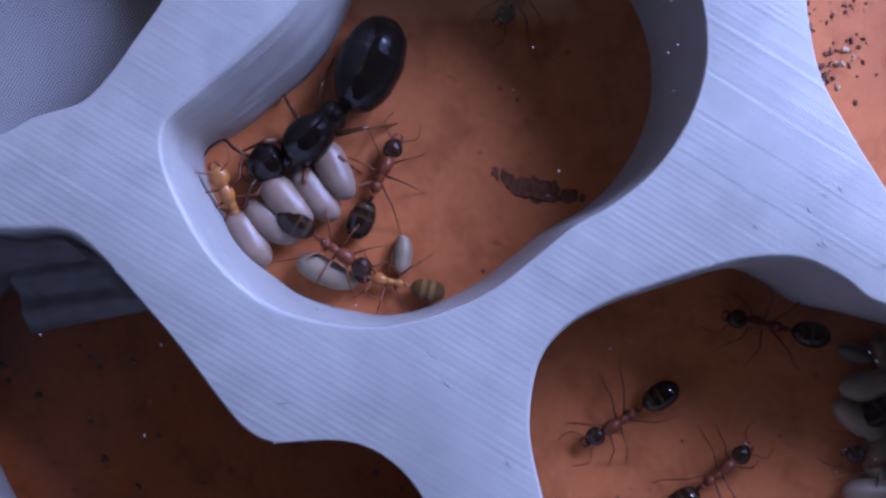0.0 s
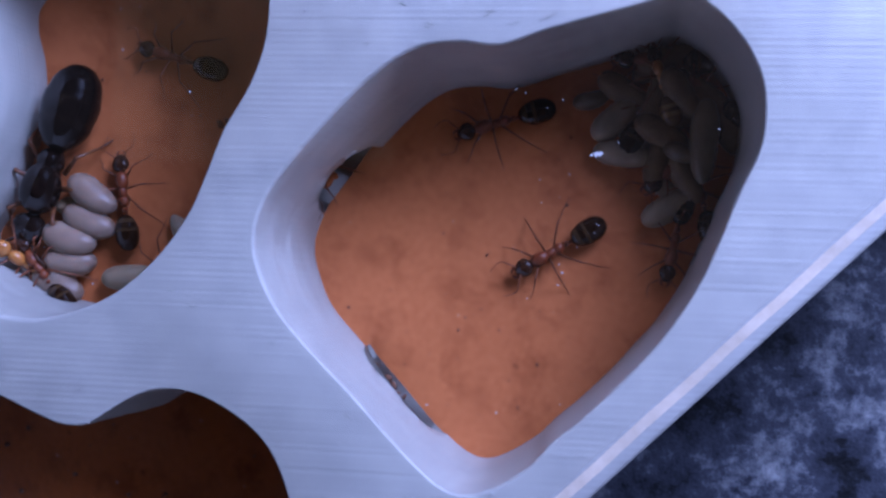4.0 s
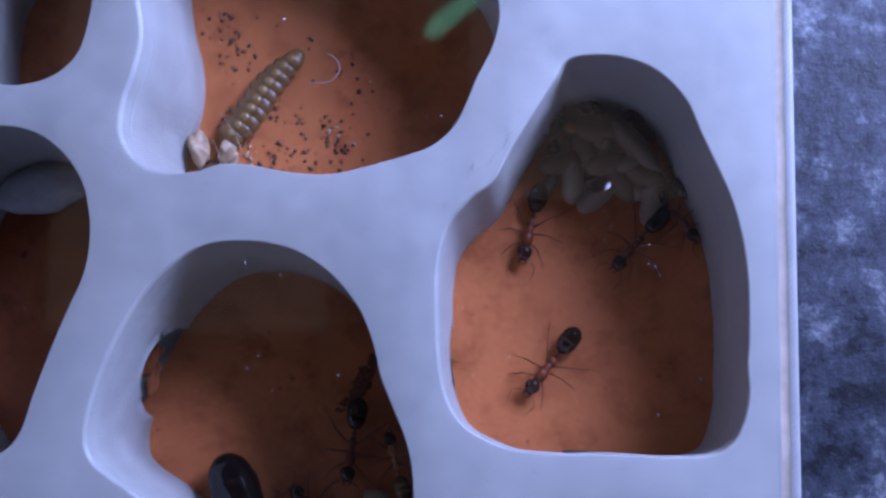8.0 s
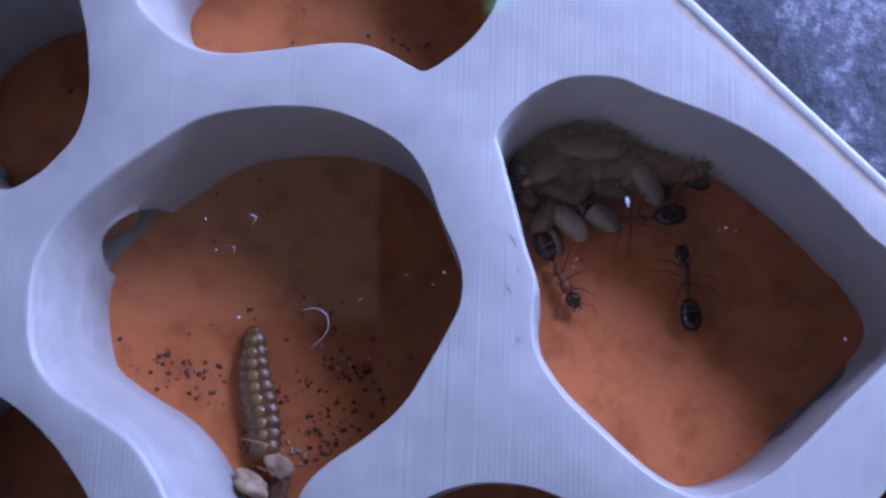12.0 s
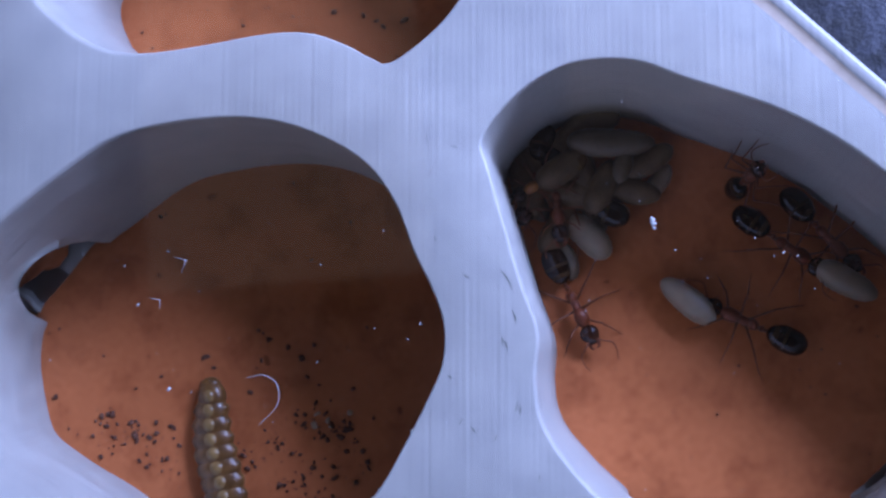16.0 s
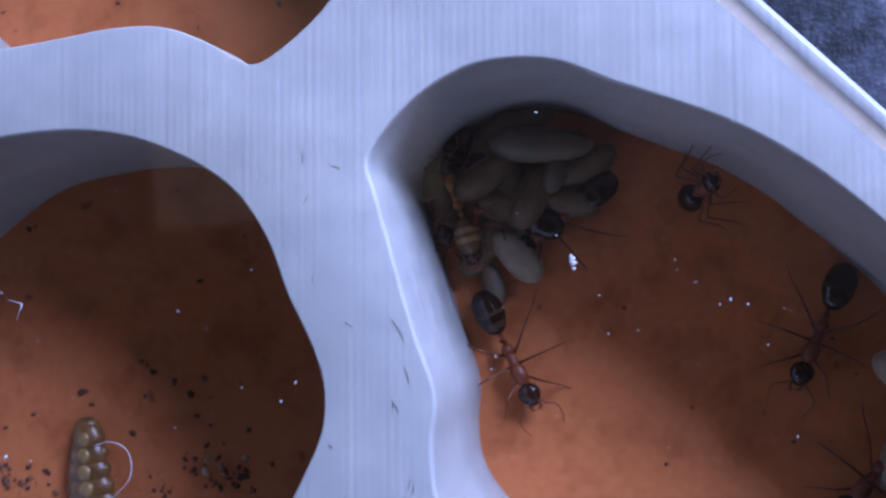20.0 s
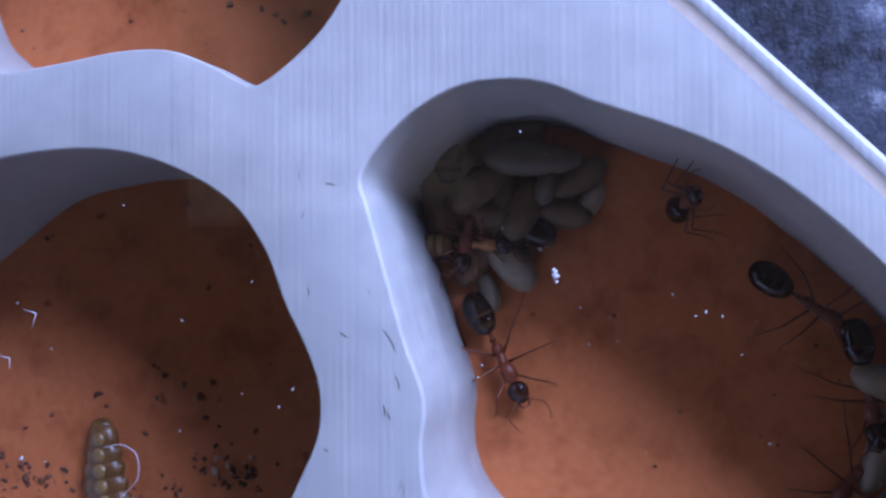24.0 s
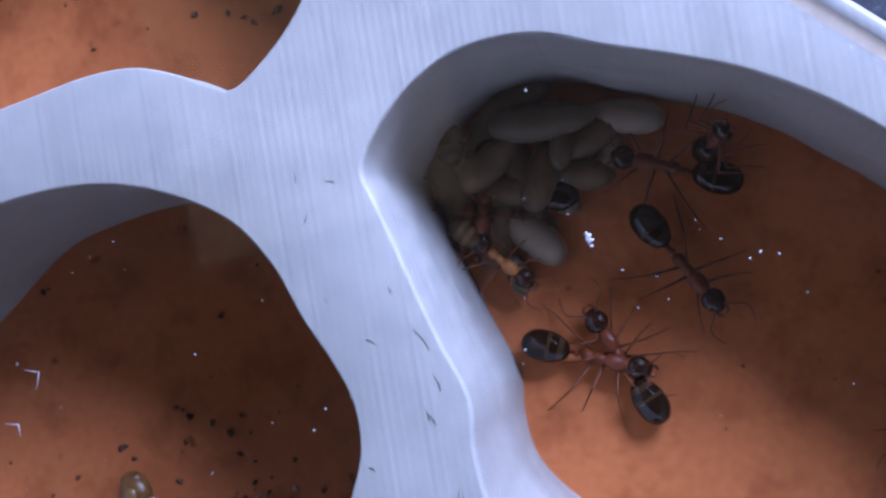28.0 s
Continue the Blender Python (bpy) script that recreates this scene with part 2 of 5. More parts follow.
PLASTIC, TABLE, LID = plastic_material(), table_material(), lid_material()
CLAY = floor_material("terracotta_plaster", (0.43, 0.136, 0.036), (0.525, 0.177, 0.055), 0.5)
WET_CLAY = floor_material("wet_terracotta_plaster", (0.27, 0.067, 0.01), (0.35, 0.092, 0.015), 0.3)


# ---- mesh helpers, in millimetres ----
def part(name, bm, material, parent=None, label="", smooth=True):
    me = bpy.data.meshes.new(name)
    bm.normal_update()
    bm.to_mesh(me)
    bm.free()
    if me.vertices:
        co = np.empty(len(me.vertices) * 3)
        me.vertices.foreach_get("co", co)
        me.vertices.foreach_set("co", co * MM)
    if smooth:
        me.polygons.foreach_set("use_smooth", [True] * len(me.polygons))
    for m in material if isinstance(material, (list, tuple)) else (material,):
        me.materials.append(m)
    ob = new(name, me)
    if parent:
        ob.parent = parent
    if label:
        ob["label"] = label
    return ob


def closed_curve(points, count):
    """A smooth closed line through control rows, resampled at even steps."""
    p = np.array(points, float)
    a, b, c, d = np.roll(p, 1, 0), p, np.roll(p, -1, 0), np.roll(p, -2, 0)
    u = np.linspace(0, 1, 24, endpoint=False)[:, None, None]
    q = 0.5 * (2 * b + (c - a) * u + (2 * a - 5 * b + 4 * c - d) * u**2 + (3 * b - a - 3 * c + d) * u**3)
    q = q.transpose(1, 0, 2).reshape(-1, p.shape[1])
    step = np.r_[0, np.cumsum(np.linalg.norm(np.diff(np.r_[q, q[:1]], axis=0)[:, :2], axis=1))]
    at = np.linspace(0, step[-1], count, endpoint=False)
    return np.stack([np.interp(at, step, np.r_[q[:, k], q[0, k]]) for k in range(p.shape[1])], 1)


def outward(line):
    """Unit normals that point out of a closed line."""
    tang = np.roll(line[:, :2], -1, 0) - np.roll(line[:, :2], 1, 0)
    n = np.stack([tang[:, 1], -tang[:, 0]], 1) / np.linalg.norm(tang, axis=1)[:, None]
    x, y = line[:, 0], line[:, 1]
    area = (x * np.roll(y, -1) - np.roll(x, -1) * y).sum()
    return n if area > 0 else -n


# ---- the nest: chamber outlines at the web's height, and how far each wall leans in at the floor ----
CHAMBERS = {
    "brood": [(-6.3, 29.1, .6), (-4.4, 29.6, .5), (-1.8, 29.5, .5), (.6, 28.7, .5), (2.4, 27.3, .5), (3.8, 25.5, .5), (4.8, 23, .5), (6.1, 20.2, .5), (7.3, 17.2, .5), (8.1, 13.8, .6), (8.4, 10.5, .6), (8.4, 6.6, .5), (8.25, 4.5, .5), (8.4, 2.5, .6), (8, .3, .6), (7.1, -1.5, .5), (5.6, -2.5, .5), (2.6, -2.8, .4), (-2, -2.8, .4), (-6, -2.9, .4), (-9.2, -2.8, .5), (-11.6, -2.2, .7), (-13.6, -1.1, .7), (-15, .7, .8), (-15.8, 3.4, .9), (-16.2, 7.5, 1), (-16.3, 11.5, 1), (-15.6, 14.9, .8), (-13.9, 17.2, .7), (-12, 18.8, .6), (-10.6, 21.6, .6), (-8.8, 24.8, .6), (-7.2, 27.6, .6)],
    "queen": [(-31.8, 13.2, .3), (-29.2, 13, .2), (-26.8, 12.2, .2), (-24.4, 10.6, .1), (-22.2, 8.1, .1), (-20.9, 5.4, .1), (-20.1, 2.6, .1), (-19, .2, .1), (-17.8, -2.6, .1), (-17.2, -5.6, .1), (-17.2, -8.8, .2), (-17.9, -11.6, .5), (-19.4, -14.6, .9), (-21.3, -16.5, 1), (-23.8, -17.9, .9), (-26.8, -18.8, .9), (-29.6, -19.1, .7), (-31.6, -18.4, .8), (-33, -16.2, 1.4), (-34.6, -13.2, 1.6), (-36.4, -10.2, 1.7), (-38.8, -7.5, 1.3), (-41.2, -6, 1.2), (-42.9, -4.6, 1.4), (-43.5, -2.6, 1.6), (-43.2, .2, 1.6), (-42.4, 3.2, 1.5), (-41.2, 6.2, 1.3), (-39.4, 9.2, 1), (-37, 11.7, .8), (-34.6, 12.9, .5)],
    "larder": [(-11.8, 33.5, .1), (-12.2, 30.2, .1), (-13.5, 27.2, .1), (-14.3, 24.9, .1), (-15.3, 22.9, .1), (-17, 21.3, .1), (-19.2, 20.4, .1), (-22, 19.5, .1), (-25.2, 18.7, .2), (-28.6, 18.8, .1), (-31.8, 19.3, .1), (-34.2, 19.3, .2), (-36.2, 18.6, .5), (-39, 18.3, 1.2), (-41.4, 19.3, 2), (-43, 21.5, 2.6), (-43.1, 24.5, 2.6), (-42.4, 27.4, 2.8), (-42.1, 30.4, 2.6), (-42.8, 33.8, 2.4), (-43.7, 37.2, 2.4), (-43.6, 40.3, 2.2), (-41.8, 43.4, 2), (-39, 46.1, 1.6), (-35.4, 47.6, 1.2), (-31.2, 47.8, 1.1), (-26.5, 47.2, .9), (-22, 46.2, .8), (-18.6, 44.1, .6), (-15.2, 41, .4), (-13, 37.6, .2)],
    "upper": [(-6.5, 36.3, .2), (-3.2, 35.8, .2), (-.4, 36.1, .2), (2, 37, .4), (5, 38.2, .5), (7.8, 41, .5), (9, 46, .5), (8, 52, .5), (4, 56, .5), (-1, 59, .5), (-6, 61, .6), (-12, 61, .8), (-17, 60, 1), (-19.3, 57, 1.5), (-19.4, 53.5, 1.5), (-18.6, 50.5, 1.3), (-16.8, 48.2, .8), (-13.5, 45.6, .3), (-10.6, 43.4, .2), (-8.7, 41.4, .2), (-7.7, 39.2, .2), (-7.2, 37.4, .2)],
    "upper_far": [(-32.1, 51.4, .3), (-29.6, 51.8, .3), (-27, 53.5, .3), (-24.9, 56, .3), (-23, 59, .3), (-22, 62, .5), (-24, 66, .5), (-30, 68, .5), (-36, 66, .5), (-39, 61, 1), (-39, 56, 1), (-37, 52.4, .6), (-34.4, 51.4, .4)],
    "far": [(-46.2, 32.5, .2), (-46.8, 29, .2), (-48.4, 26.9, .2), (-50.9, 25.8, .2), (-54, 25.8, .3), (-57, 27.5, .5), (-58.5, 31, 1), (-58.5, 37, 1), (-56, 42, 1), (-51, 44, .6), (-48, 42.5, .3), (-46.6, 39, .2), (-46.1, 35.5, .2)],
    "water": [(-44.3, 13, .2), (-44.5, 10, .2), (-45.6, 6.8, .2), (-46.7, 3.3, .2), (-47.6, 0, .2), (-48.3, -2.8, .2), (-49.7, -4.5, .3), (-52.5, -5, .4), (-56, -3, 1), (-59, 2, 1), (-60, 9, 1), (-59, 16, 1), (-56.5, 20.5, .8), (-53.5, 22.2, .5), (-50.4, 22, .4), (-47.6, 20.4, .3), (-45.6, 18, .2), (-44.7, 15.6, .2)],
    "mesh": [(-38.2, -16.6, .2), (-36.4, -18.6, .2), (-34.6, -20.7, .2), (-33.5, -22.6, .2), (-33.3, -25.2, .2), (-32.8, -27.6, .3), (-33.5, -32, .5), (-37, -35, .5), (-42, -34, 1), (-46, -29, 1), (-47.5, -23, 1), (-46, -17.5, .8), (-42.5, -15, .5), (-40, -15.3, .3)],
    "lower": [(-27.9, -27.8, 1.6), (-27.1, -25, 1.2), (-25.4, -23.5, .8), (-22.8, -22.2, .4), (-20, -20.8, .2), (-17.5, -19.7, .2), (-15.6, -18.9, .2), (-13.8, -18, .2), (-12.7, -16.8, .2), (-12.3, -15, .2), (-11.8, -13, .3), (-10.8, -11.3, .3), (-9, -9.9, .3), (-6.5, -9, .2), (-4, -8.7, .2), (-1.8, -9.2, .2), (.3, -10.2, .2), (2.4, -11.5, .3), (4.2, -13.5, .4), (5.6, -16, .5), (6.4, -19, .5), (6, -23, .5), (4, -28, .5), (0, -32, .5), (-8, -35, .5), (-16, -37, .6), (-23, -37, 1), (-27, -34, 1.6), (-28.4, -30.5, 1.8)],
}
BLOCK = (-68.0, 12.0, -46.0, 78.0)  # x and y limits of the printed block
LIP = 0.16  # least rounding of the chamber rims
# wall tunnels: the two chambers they join, a point and a heading of their axis, half width, height
TUNNELS = [("brood", "", (-15.4, 5.0), 190, 3.2, 5.2), ("queen", "water", (-41.4, 3.8), 155, 4.1, 6.3), ("larder", "upper_far", (-33.0, 47.2), 95, 3.6, 6.5), ("brood", "lower", (-1.0, -2.5), 268, 4.3, 3.6)]


def chamber_rings(rows, count):
    """Rings of a chamber's wall from the rounded rim down to the floor."""
    line = closed_curve(rows, count)
    out, lean = outward(line), line[:, 2:3]
    lip = np.clip(LIP + 0.3 * (lean - 0.45), 0.12, 0.6)
    rings = []
    for k in range(5):
        a = radians(90 * k / 4)
        rings.append(np.c_[line[:, :2] - out * lip * math.sin(a), TOP - lip * (1 - math.cos(a))])
    for k in range(1, 19):
        f = k / 18
        ripple = 0.035 * math.sin(k * 2.1) + 0.02 * math.sin(k * 5.3)
        z = (TOP - lip) * (1 - f) - 0.3 * (f == 1)
        wobble = np.array([noise.noise((x * 0.35, y * 0.35, k * 0.6)) for x, y in line[:, :2]])[:, None] * 0.12 * min(1, 4 * f)
        rings.append(np.c_[line[:, :2] - out * (lip + (np.maximum(lean, lip) - lip) * f ** 0.45 + ripple + wobble), z])
    return rings


def tunnel_place(tunnel, v):
    """How far a point lies from a tunnel's axis, as a share of its section, and along it."""
    _, _, (ox, oy), turn, half, tall = tunnel
    a = radians(turn)
    dx, dy = v.x - ox, v.y - oy
    along, side = dx * math.cos(a) + dy * math.sin(a), -dx * math.sin(a) + dy * math.cos(a)
    return math.hypot(side / half, v.z / tall), along, side


def cut_tunnels(bm, name, verts):
    """Opens the wall of a chamber where its tunnels start, with clean rims."""
    for tunnel in TUNNELS:
        if name not in tunnel[:2]:
            continue
        low, high = (-4, 4) if tunnel[0] == name else (-1, 14)
        a, half, tall = radians(tunnel[3]), tunnel[4], tunnel[5]
        gone = set()
        for v in verts:
            r, along, side = tunnel_place(tunnel, v.co)
            if not low < along < high:
                continue
            if 0.84 < r < 1.17 and v.co.z > 0:
                k = side / r - side
                v.co += Vector((-math.sin(a) * k, math.cos(a) * k, v.co.z / r - v.co.z))
            if r < 1.17:
                gone.add(v)
        bmesh.ops.delete(bm, geom=[f for f in bm.faces if all(v in gone for v in f.verts) and sum(min(1, tunnel_place(tunnel, v.co)[0]) for v in f.verts) < 3.99], context="FACES_ONLY")


def build_tunnel(parent, tunnel, start, end):
    _, _, (ox, oy), turn, half, tall = tunnel
    a, bm = radians(turn), bmesh.new()
    rings = []
    for k in range(9):
        along = start + (end - start) * k / 8
        wide = 1.0 + 0.03 * math.sin(k * 2.3)
        ring = []
        for q in range(28):
            u = math.pi * q / 20
            side, z = (half * wide * math.cos(u), tall * wide * math.sin(u)) if q <= 20 else (half * wide * (-1 + 2 * (q - 20) / 8), 0.34 + 0.25 * abs(q - 24) / 4)
            ring.append(bm.verts.new((ox + along * math.cos(a) - side * math.sin(a), oy + along * math.sin(a) + side * math.cos(a), z - 0.02)))
        rings.append(ring)
    for p, q in zip(rings, rings[1:]):
        for i in range(28):
            bm.faces.new((p[i], p[(i + 1) % 28], q[(i + 1) % 28], q[i]))
    bmesh.ops.solidify(bm, geom=bm.faces[:], thickness=-0.25)
    return part("tunnel_lining", bm, PLASTIC, parent)


def build_frame(parent):
    bm = bmesh.new()
    top_edges = []
    for name, rows in CHAMBERS.items():
        count = 200 if name in ("brood", "queen", "larder") else 130
        rings = [[bm.verts.new(v) for v in ring] for ring in chamber_rings(rows, count)]
        for a, b in zip(rings, rings[1:]):
            for i in range(count):
                j = (i + 1) % count
                bm.faces.new((a[i], a[j], b[j], b[i]))
        top_edges += [bm.edges.get((rings[0][i], rings[0][(i + 1) % count])) for i in range(count)]
        cut_tunnels(bm, name, [v for ring in rings[6:] for v in ring])
    x0, x1, y0, y1 = BLOCK
    rim = []
    for d, z in ((1.75, TOP), (1.5, TOP), (1.0, TOP), (0.8, TOP + 0.12), (0.7, TOP + 0.17), (0.25, TOP + 0.2), (0.08, TOP + 0.14), (0.0, TOP), (0.0, -4.0)):
        ring = []
        for (ax, ay), (bx, by) in (((x0, y0), (x1, y0)), ((x1, y0), (x1, y1)), ((x1, y1), (x0, y1)), ((x0, y1), (x0, y0))):
            for k in range(40):
                px, py = ax + (bx - ax) * k / 40, ay + (by - ay) * k / 40
                ring.append(bm.verts.new((min(max(px, x0 + d), x1 - d), min(max(py, y0 + d), y1 - d), z)))
        rim.append(ring)
    for a, b in zip(rim, rim[1:]):
        for i in range(len(a)):
            j = (i + 1) % len(a)
            bm.faces.new((a[i], a[j], b[j], b[i]))
    top_edges += [bm.edges.get((rim[0][i], rim[0][(i + 1) % len(rim[0])])) for i in range(len(rim[0]))]
    bmesh.ops.triangle_fill(bm, use_beauty=True, use_dissolve=False, edges=top_edges, normal=(0, 0, 1))
    bmesh.ops.recalc_face_normals(bm, faces=bm.faces)
    return part("web_frame", bm, PLASTIC, parent, "white printed plastic web with curved chamber walls")


def box(bm, x0, x1, y0, y1, z0, z1, bevel=0.0):
    made = bmesh.ops.create_cube(bm, size=1.0)
    for v in made["verts"]:
        v.co = Vector(((x0 + x1) / 2 + v.co.x * (x1 - x0), (y0 + y1) / 2 + v.co.y * (y1 - y0), (z0 + z1) / 2 + v.co.z * (z1 - z0)))
    if bevel:
        bmesh.ops.bevel(bm, geom=list({e for v in made["verts"] for e in v.link_edges}), offset=bevel, segments=2, affect="EDGES", profile=0.5)


nest = tagged(new("ant_nest"), "white printed ant nest with clay floors on a worktop", "ant nest")
build_frame(nest)
for tunnel, end in zip(TUNNELS, (4.2, 5.4, 4.8, 6.8)):
    build_tunnel(nest, tunnel, -0.2, end)
bm = bmesh.new()
box(bm, BLOCK[0] + 1, BLOCK[1] - 1, BLOCK[2] + 1, BLOCK[3] - 1, -3.95, 0)
part("floor_plate", bm, CLAY, nest, "terracotta coloured plaster floor", smooth=False)
for name in ("lower", "water"):
    bm = bmesh.new()
    line = closed_curve(CHAMBERS[name], 90)
    line = line[:, :2] - outward(line) * 0.05
    rows = [[bm.verts.new((x, y, z)) for x, y in line] for z in (-0.5, 0.04)]
    bm.faces.new(rows[1])
    bm.faces.new(rows[0][::-1])
    for i in range(90):
        bm.faces.new((rows[0][i], rows[0][(i + 1) % 90], rows[1][(i + 1) % 90], rows[1][i]))
    bmesh.ops.recalc_face_normals(bm, faces=bm.faces)
    part("wet_floor", bm, WET_CLAY, nest, "dark wet terracotta floor", smooth=False)
bm = bmesh.new()
box(bm, BLOCK[0] + 1.62, BLOCK[1] - 1.62, BLOCK[2] + 1.62, BLOCK[3] - 1.62, TOP + .05, TOP + .08, 0.005)
lid = part("lid", bm, LID, nest, "clear acrylic lid with dust", smooth=False)
lid.visible_shadow = False
# burrs and loose threads of plastic along the chamber rims
rnd, bm = random.Random(31), bmesh.new()
for rows in CHAMBERS.values():
    line = closed_curve(rows, 160)
    out = outward(line)
    for k in range(160):
        if rnd.random() < 0.22:
            r = rnd.uniform(0.03, 0.1)
            x, y = line[k, :2] - out[k] * rnd.uniform(-0.02, 0.1)
            ring = [bm.verts.new((x + r * rnd.uniform(0.6, 1.6) * math.cos(a), y + r * rnd.uniform(0.6, 1.6) * math.sin(a), TOP - 0.05)) for a in (0, 1.05, 2.1, 3.14, 4.2, 5.2)]
            peak = bm.verts.new((x, y, TOP + 0.015))
            for a, b in zip(ring, ring[1:] + ring[:1]):
                bm.faces.new((a, b, peak))
burrs = part("print_burrs", bm, PLASTIC, nest, "tiny plastic burrs along the rims")
burrs["kind"] = "stuff"
SEAL = two_tone("beige_sealant", (0.52, 0.43, 0.31), (0.62, 0.53, 0.40), 0.8, 0.5, 0.2, 0.05)
x0, x1, y0, y1 = BLOCK
for ax, ay, bx, by in ((x0, y0, x1, y0), (x1, y0, x1, y1), (x1, y1, x0, y1), (x0, y1, x0, y0)):
    bm, rows = bmesh.new(), []  # sealant between the lid and the raised rim, one strip a side
    for k in range(61):
        px, py = ax + (bx - ax) * k / 60, ay + (by - ay) * k / 60
        row = []
        for d, z in ((1.45, -0.004), (1.3, 0.012), (1.15, 0.035), (1.05, 0.055), (0.92, 0.085), (0.8, 0.14)):
            d += 0.03 * math.sin(k * 1.7)
            row.append(bm.verts.new((min(max(px, x0 + d), x1 - d), min(max(py, y0 + d), y1 - d), TOP + z)))
        rows.append(row)
    for p, q in zip(rows, rows[1:]):
        for i in range(5):
            bm.faces.new((p[i], q[i], q[i + 1], p[i + 1]))
    bmesh.ops.recalc_face_normals(bm, faces=bm.faces)
    part("lid_seal", bm, SEAL, nest, "beige sealant line along the rim")

bm = bmesh.new()
box(bm, -400, 350, -375, 375, -20.0, -4.02)
tagged(part("worktop", bm, TABLE, None, "", smooth=False), "dark slate-blue mottled stone-look worktop", "worktop", kind="structure")

# ---- the plain recess round the worktop; its opening lies on the side that the light comes from ----
WALL = two_tone("brown_wall_paint", (0.075, 0.045, 0.02), (0.10, 0.06, 0.03), 12.0, 0.85, 0.1, 0.2)
for name, boxes in (
    ("wall_west", ((-420, -400, -375, 375, -20, 530),)),
    ("wall_south", ((-420, 370, -395, -375, -20, 530),)),
    ("wall_north", ((-420, 370, 375, 395, -20, 530),)),
    ("wall_east", ((350, 370, -375, 375, -20, 530),)),
    ("ceiling", ((-420, 370, -395, 395, 530, 550),)),
):
    bm = bmesh.new()
    for b in boxes:
        box(bm, *b)
    tagged(part(name, bm, WALL, None, "", smooth=False), "plain brown " + name.split("_")[0], name.split("_")[0], kind="structure")
# the wall across the corner, with the window's opening through it
bm, half = bmesh.new(), WINDOW_HALF + 2
for b in ((0, 12, -330, -half, -4, 528), (0, 12, half, 330, -4, 528), (0, 12, -half, half, -4, WINDOW_Z - half), (0, 12, -half, half, WINDOW_Z + half, 528)):
    box(bm, *b)
wall = tagged(part("wall_corner", bm, WALL, None, "", smooth=False), "plain brown wall with a small square window opening", "wall", kind="structure")
wall.matrix_world = pose(window_middle.x, window_middle.y, 0, 0, 0, SUN_AZIMUTH)


# ---- small mesh builders, in millimetres ----
def ball(bm, at, radii, turn=(0, 0, 0), seg=16, rings=10, squash=None, mat=0):
    """An ellipsoid; squash(x, y, z) may reshape the unit sphere."""
    m = Matrix.LocRotScale(Vector(at), Euler([radians(a) for a in turn]), Vector(radii))
    made = bmesh.ops.create_uvsphere(bm, u_segments=seg, v_segments=rings, radius=1.0)
    for v in made["verts"]:
        if squash:
            v.co = Vector(squash(*v.co))
        v.co = m @ v.co
    for f in {f for v in made["verts"] for f in v.link_faces}:
        f.material_index = mat


def tube(bm, points, radii, seg=7, mat=0):
    """A tapering tube along points, closed at both ends."""
    p = [Vector(q) for q in points]
    rings = []
    for i, q in enumerate(p):
        d = (p[min(i + 1, len(p) - 1)] - p[max(i - 1, 0)]).normalized()
        side = d.cross(Vector((0, 0, 1))) if abs(d.z) < 0.95 else d.cross(Vector((1, 0, 0)))
        side.normalize()
        up = side.cross(d)
        rings.append([bm.verts.new(q + radii[i] * (math.cos(a) * side + math.sin(a) * up)) for a in (2 * math.pi * k / seg for k in range(seg))])
    for a, b in zip(rings, rings[1:]):
        for k in range(seg):
            bm.faces.new((a[k], a[(k + 1) % seg], b[(k + 1) % seg], b[k])).material_index = mat
    bm.faces.new(rings[0][::-1]).material_index = mat
    bm.faces.new(rings[-1]).material_index = mat


def smooth_line(points, n=6):
    """Points along a smooth open line through the given ones."""
    p = [Vector(q) for q in points]
    p = [2 * p[0] - p[1], *p, 2 * p[-1] - p[-2]]
    out = []
    for a, b, c, d in zip(p, p[1:], p[2:], p[3:]):
        for k in range(n):
            u = k / n
            out.append(0.5 * (2 * b + (c - a) * u + (2 * a - 5 * b + 4 * c - d) * u * u + (3 * b - a - 3 * c + d) * u**3))
    return [*out, p[-2]]


def lump(bm, at, radii, seed, rough=0.25, seg=8, rings=6, turn=0.0):
    """An uneven crumb."""
    rnd = random.Random(seed)
    off = Vector((rnd.uniform(0, 99), rnd.uniform(0, 99), rnd.uniform(0, 99)))
    if seg <= 8:  # small ones are built vertex by vertex, which stays quick in a large mesh
        ca, sa = math.cos(radians(turn)), math.sin(radians(turn))
        rows = []
        for j in range(1, rings):
            a, row = math.pi * j / rings, []
            for k in range(seg):
                b = 2 * math.pi * k / seg
                p = Vector((math.sin(a) * math.cos(b), math.sin(a) * math.sin(b), math.cos(a)))
                p *= 1 + rough * 2 * noise.noise(p * 1.3 + off)
                x, y = p.x * radii[0], p.y * radii[1]
                row.append(bm.verts.new((at[0] + x * ca - y * sa, at[1] + x * sa + y * ca, at[2] + p.z * radii[2])))
            rows.append(row)
        for p, q in zip(rows, rows[1:]):
            for k in range(seg):
                bm.faces.new((p[k], q[k], q[(k + 1) % seg], p[(k + 1) % seg]))
        bm.faces.new(rows[0])
        bm.faces.new(rows[-1][::-1])
        return
    ball(bm, at, radii, (0, 0, turn), seg, rings, lambda x, y, z: Vector((x, y, z)) * (1 + rough * 2 * noise.noise(Vector((x, y, z)) * 1.3 + off)))


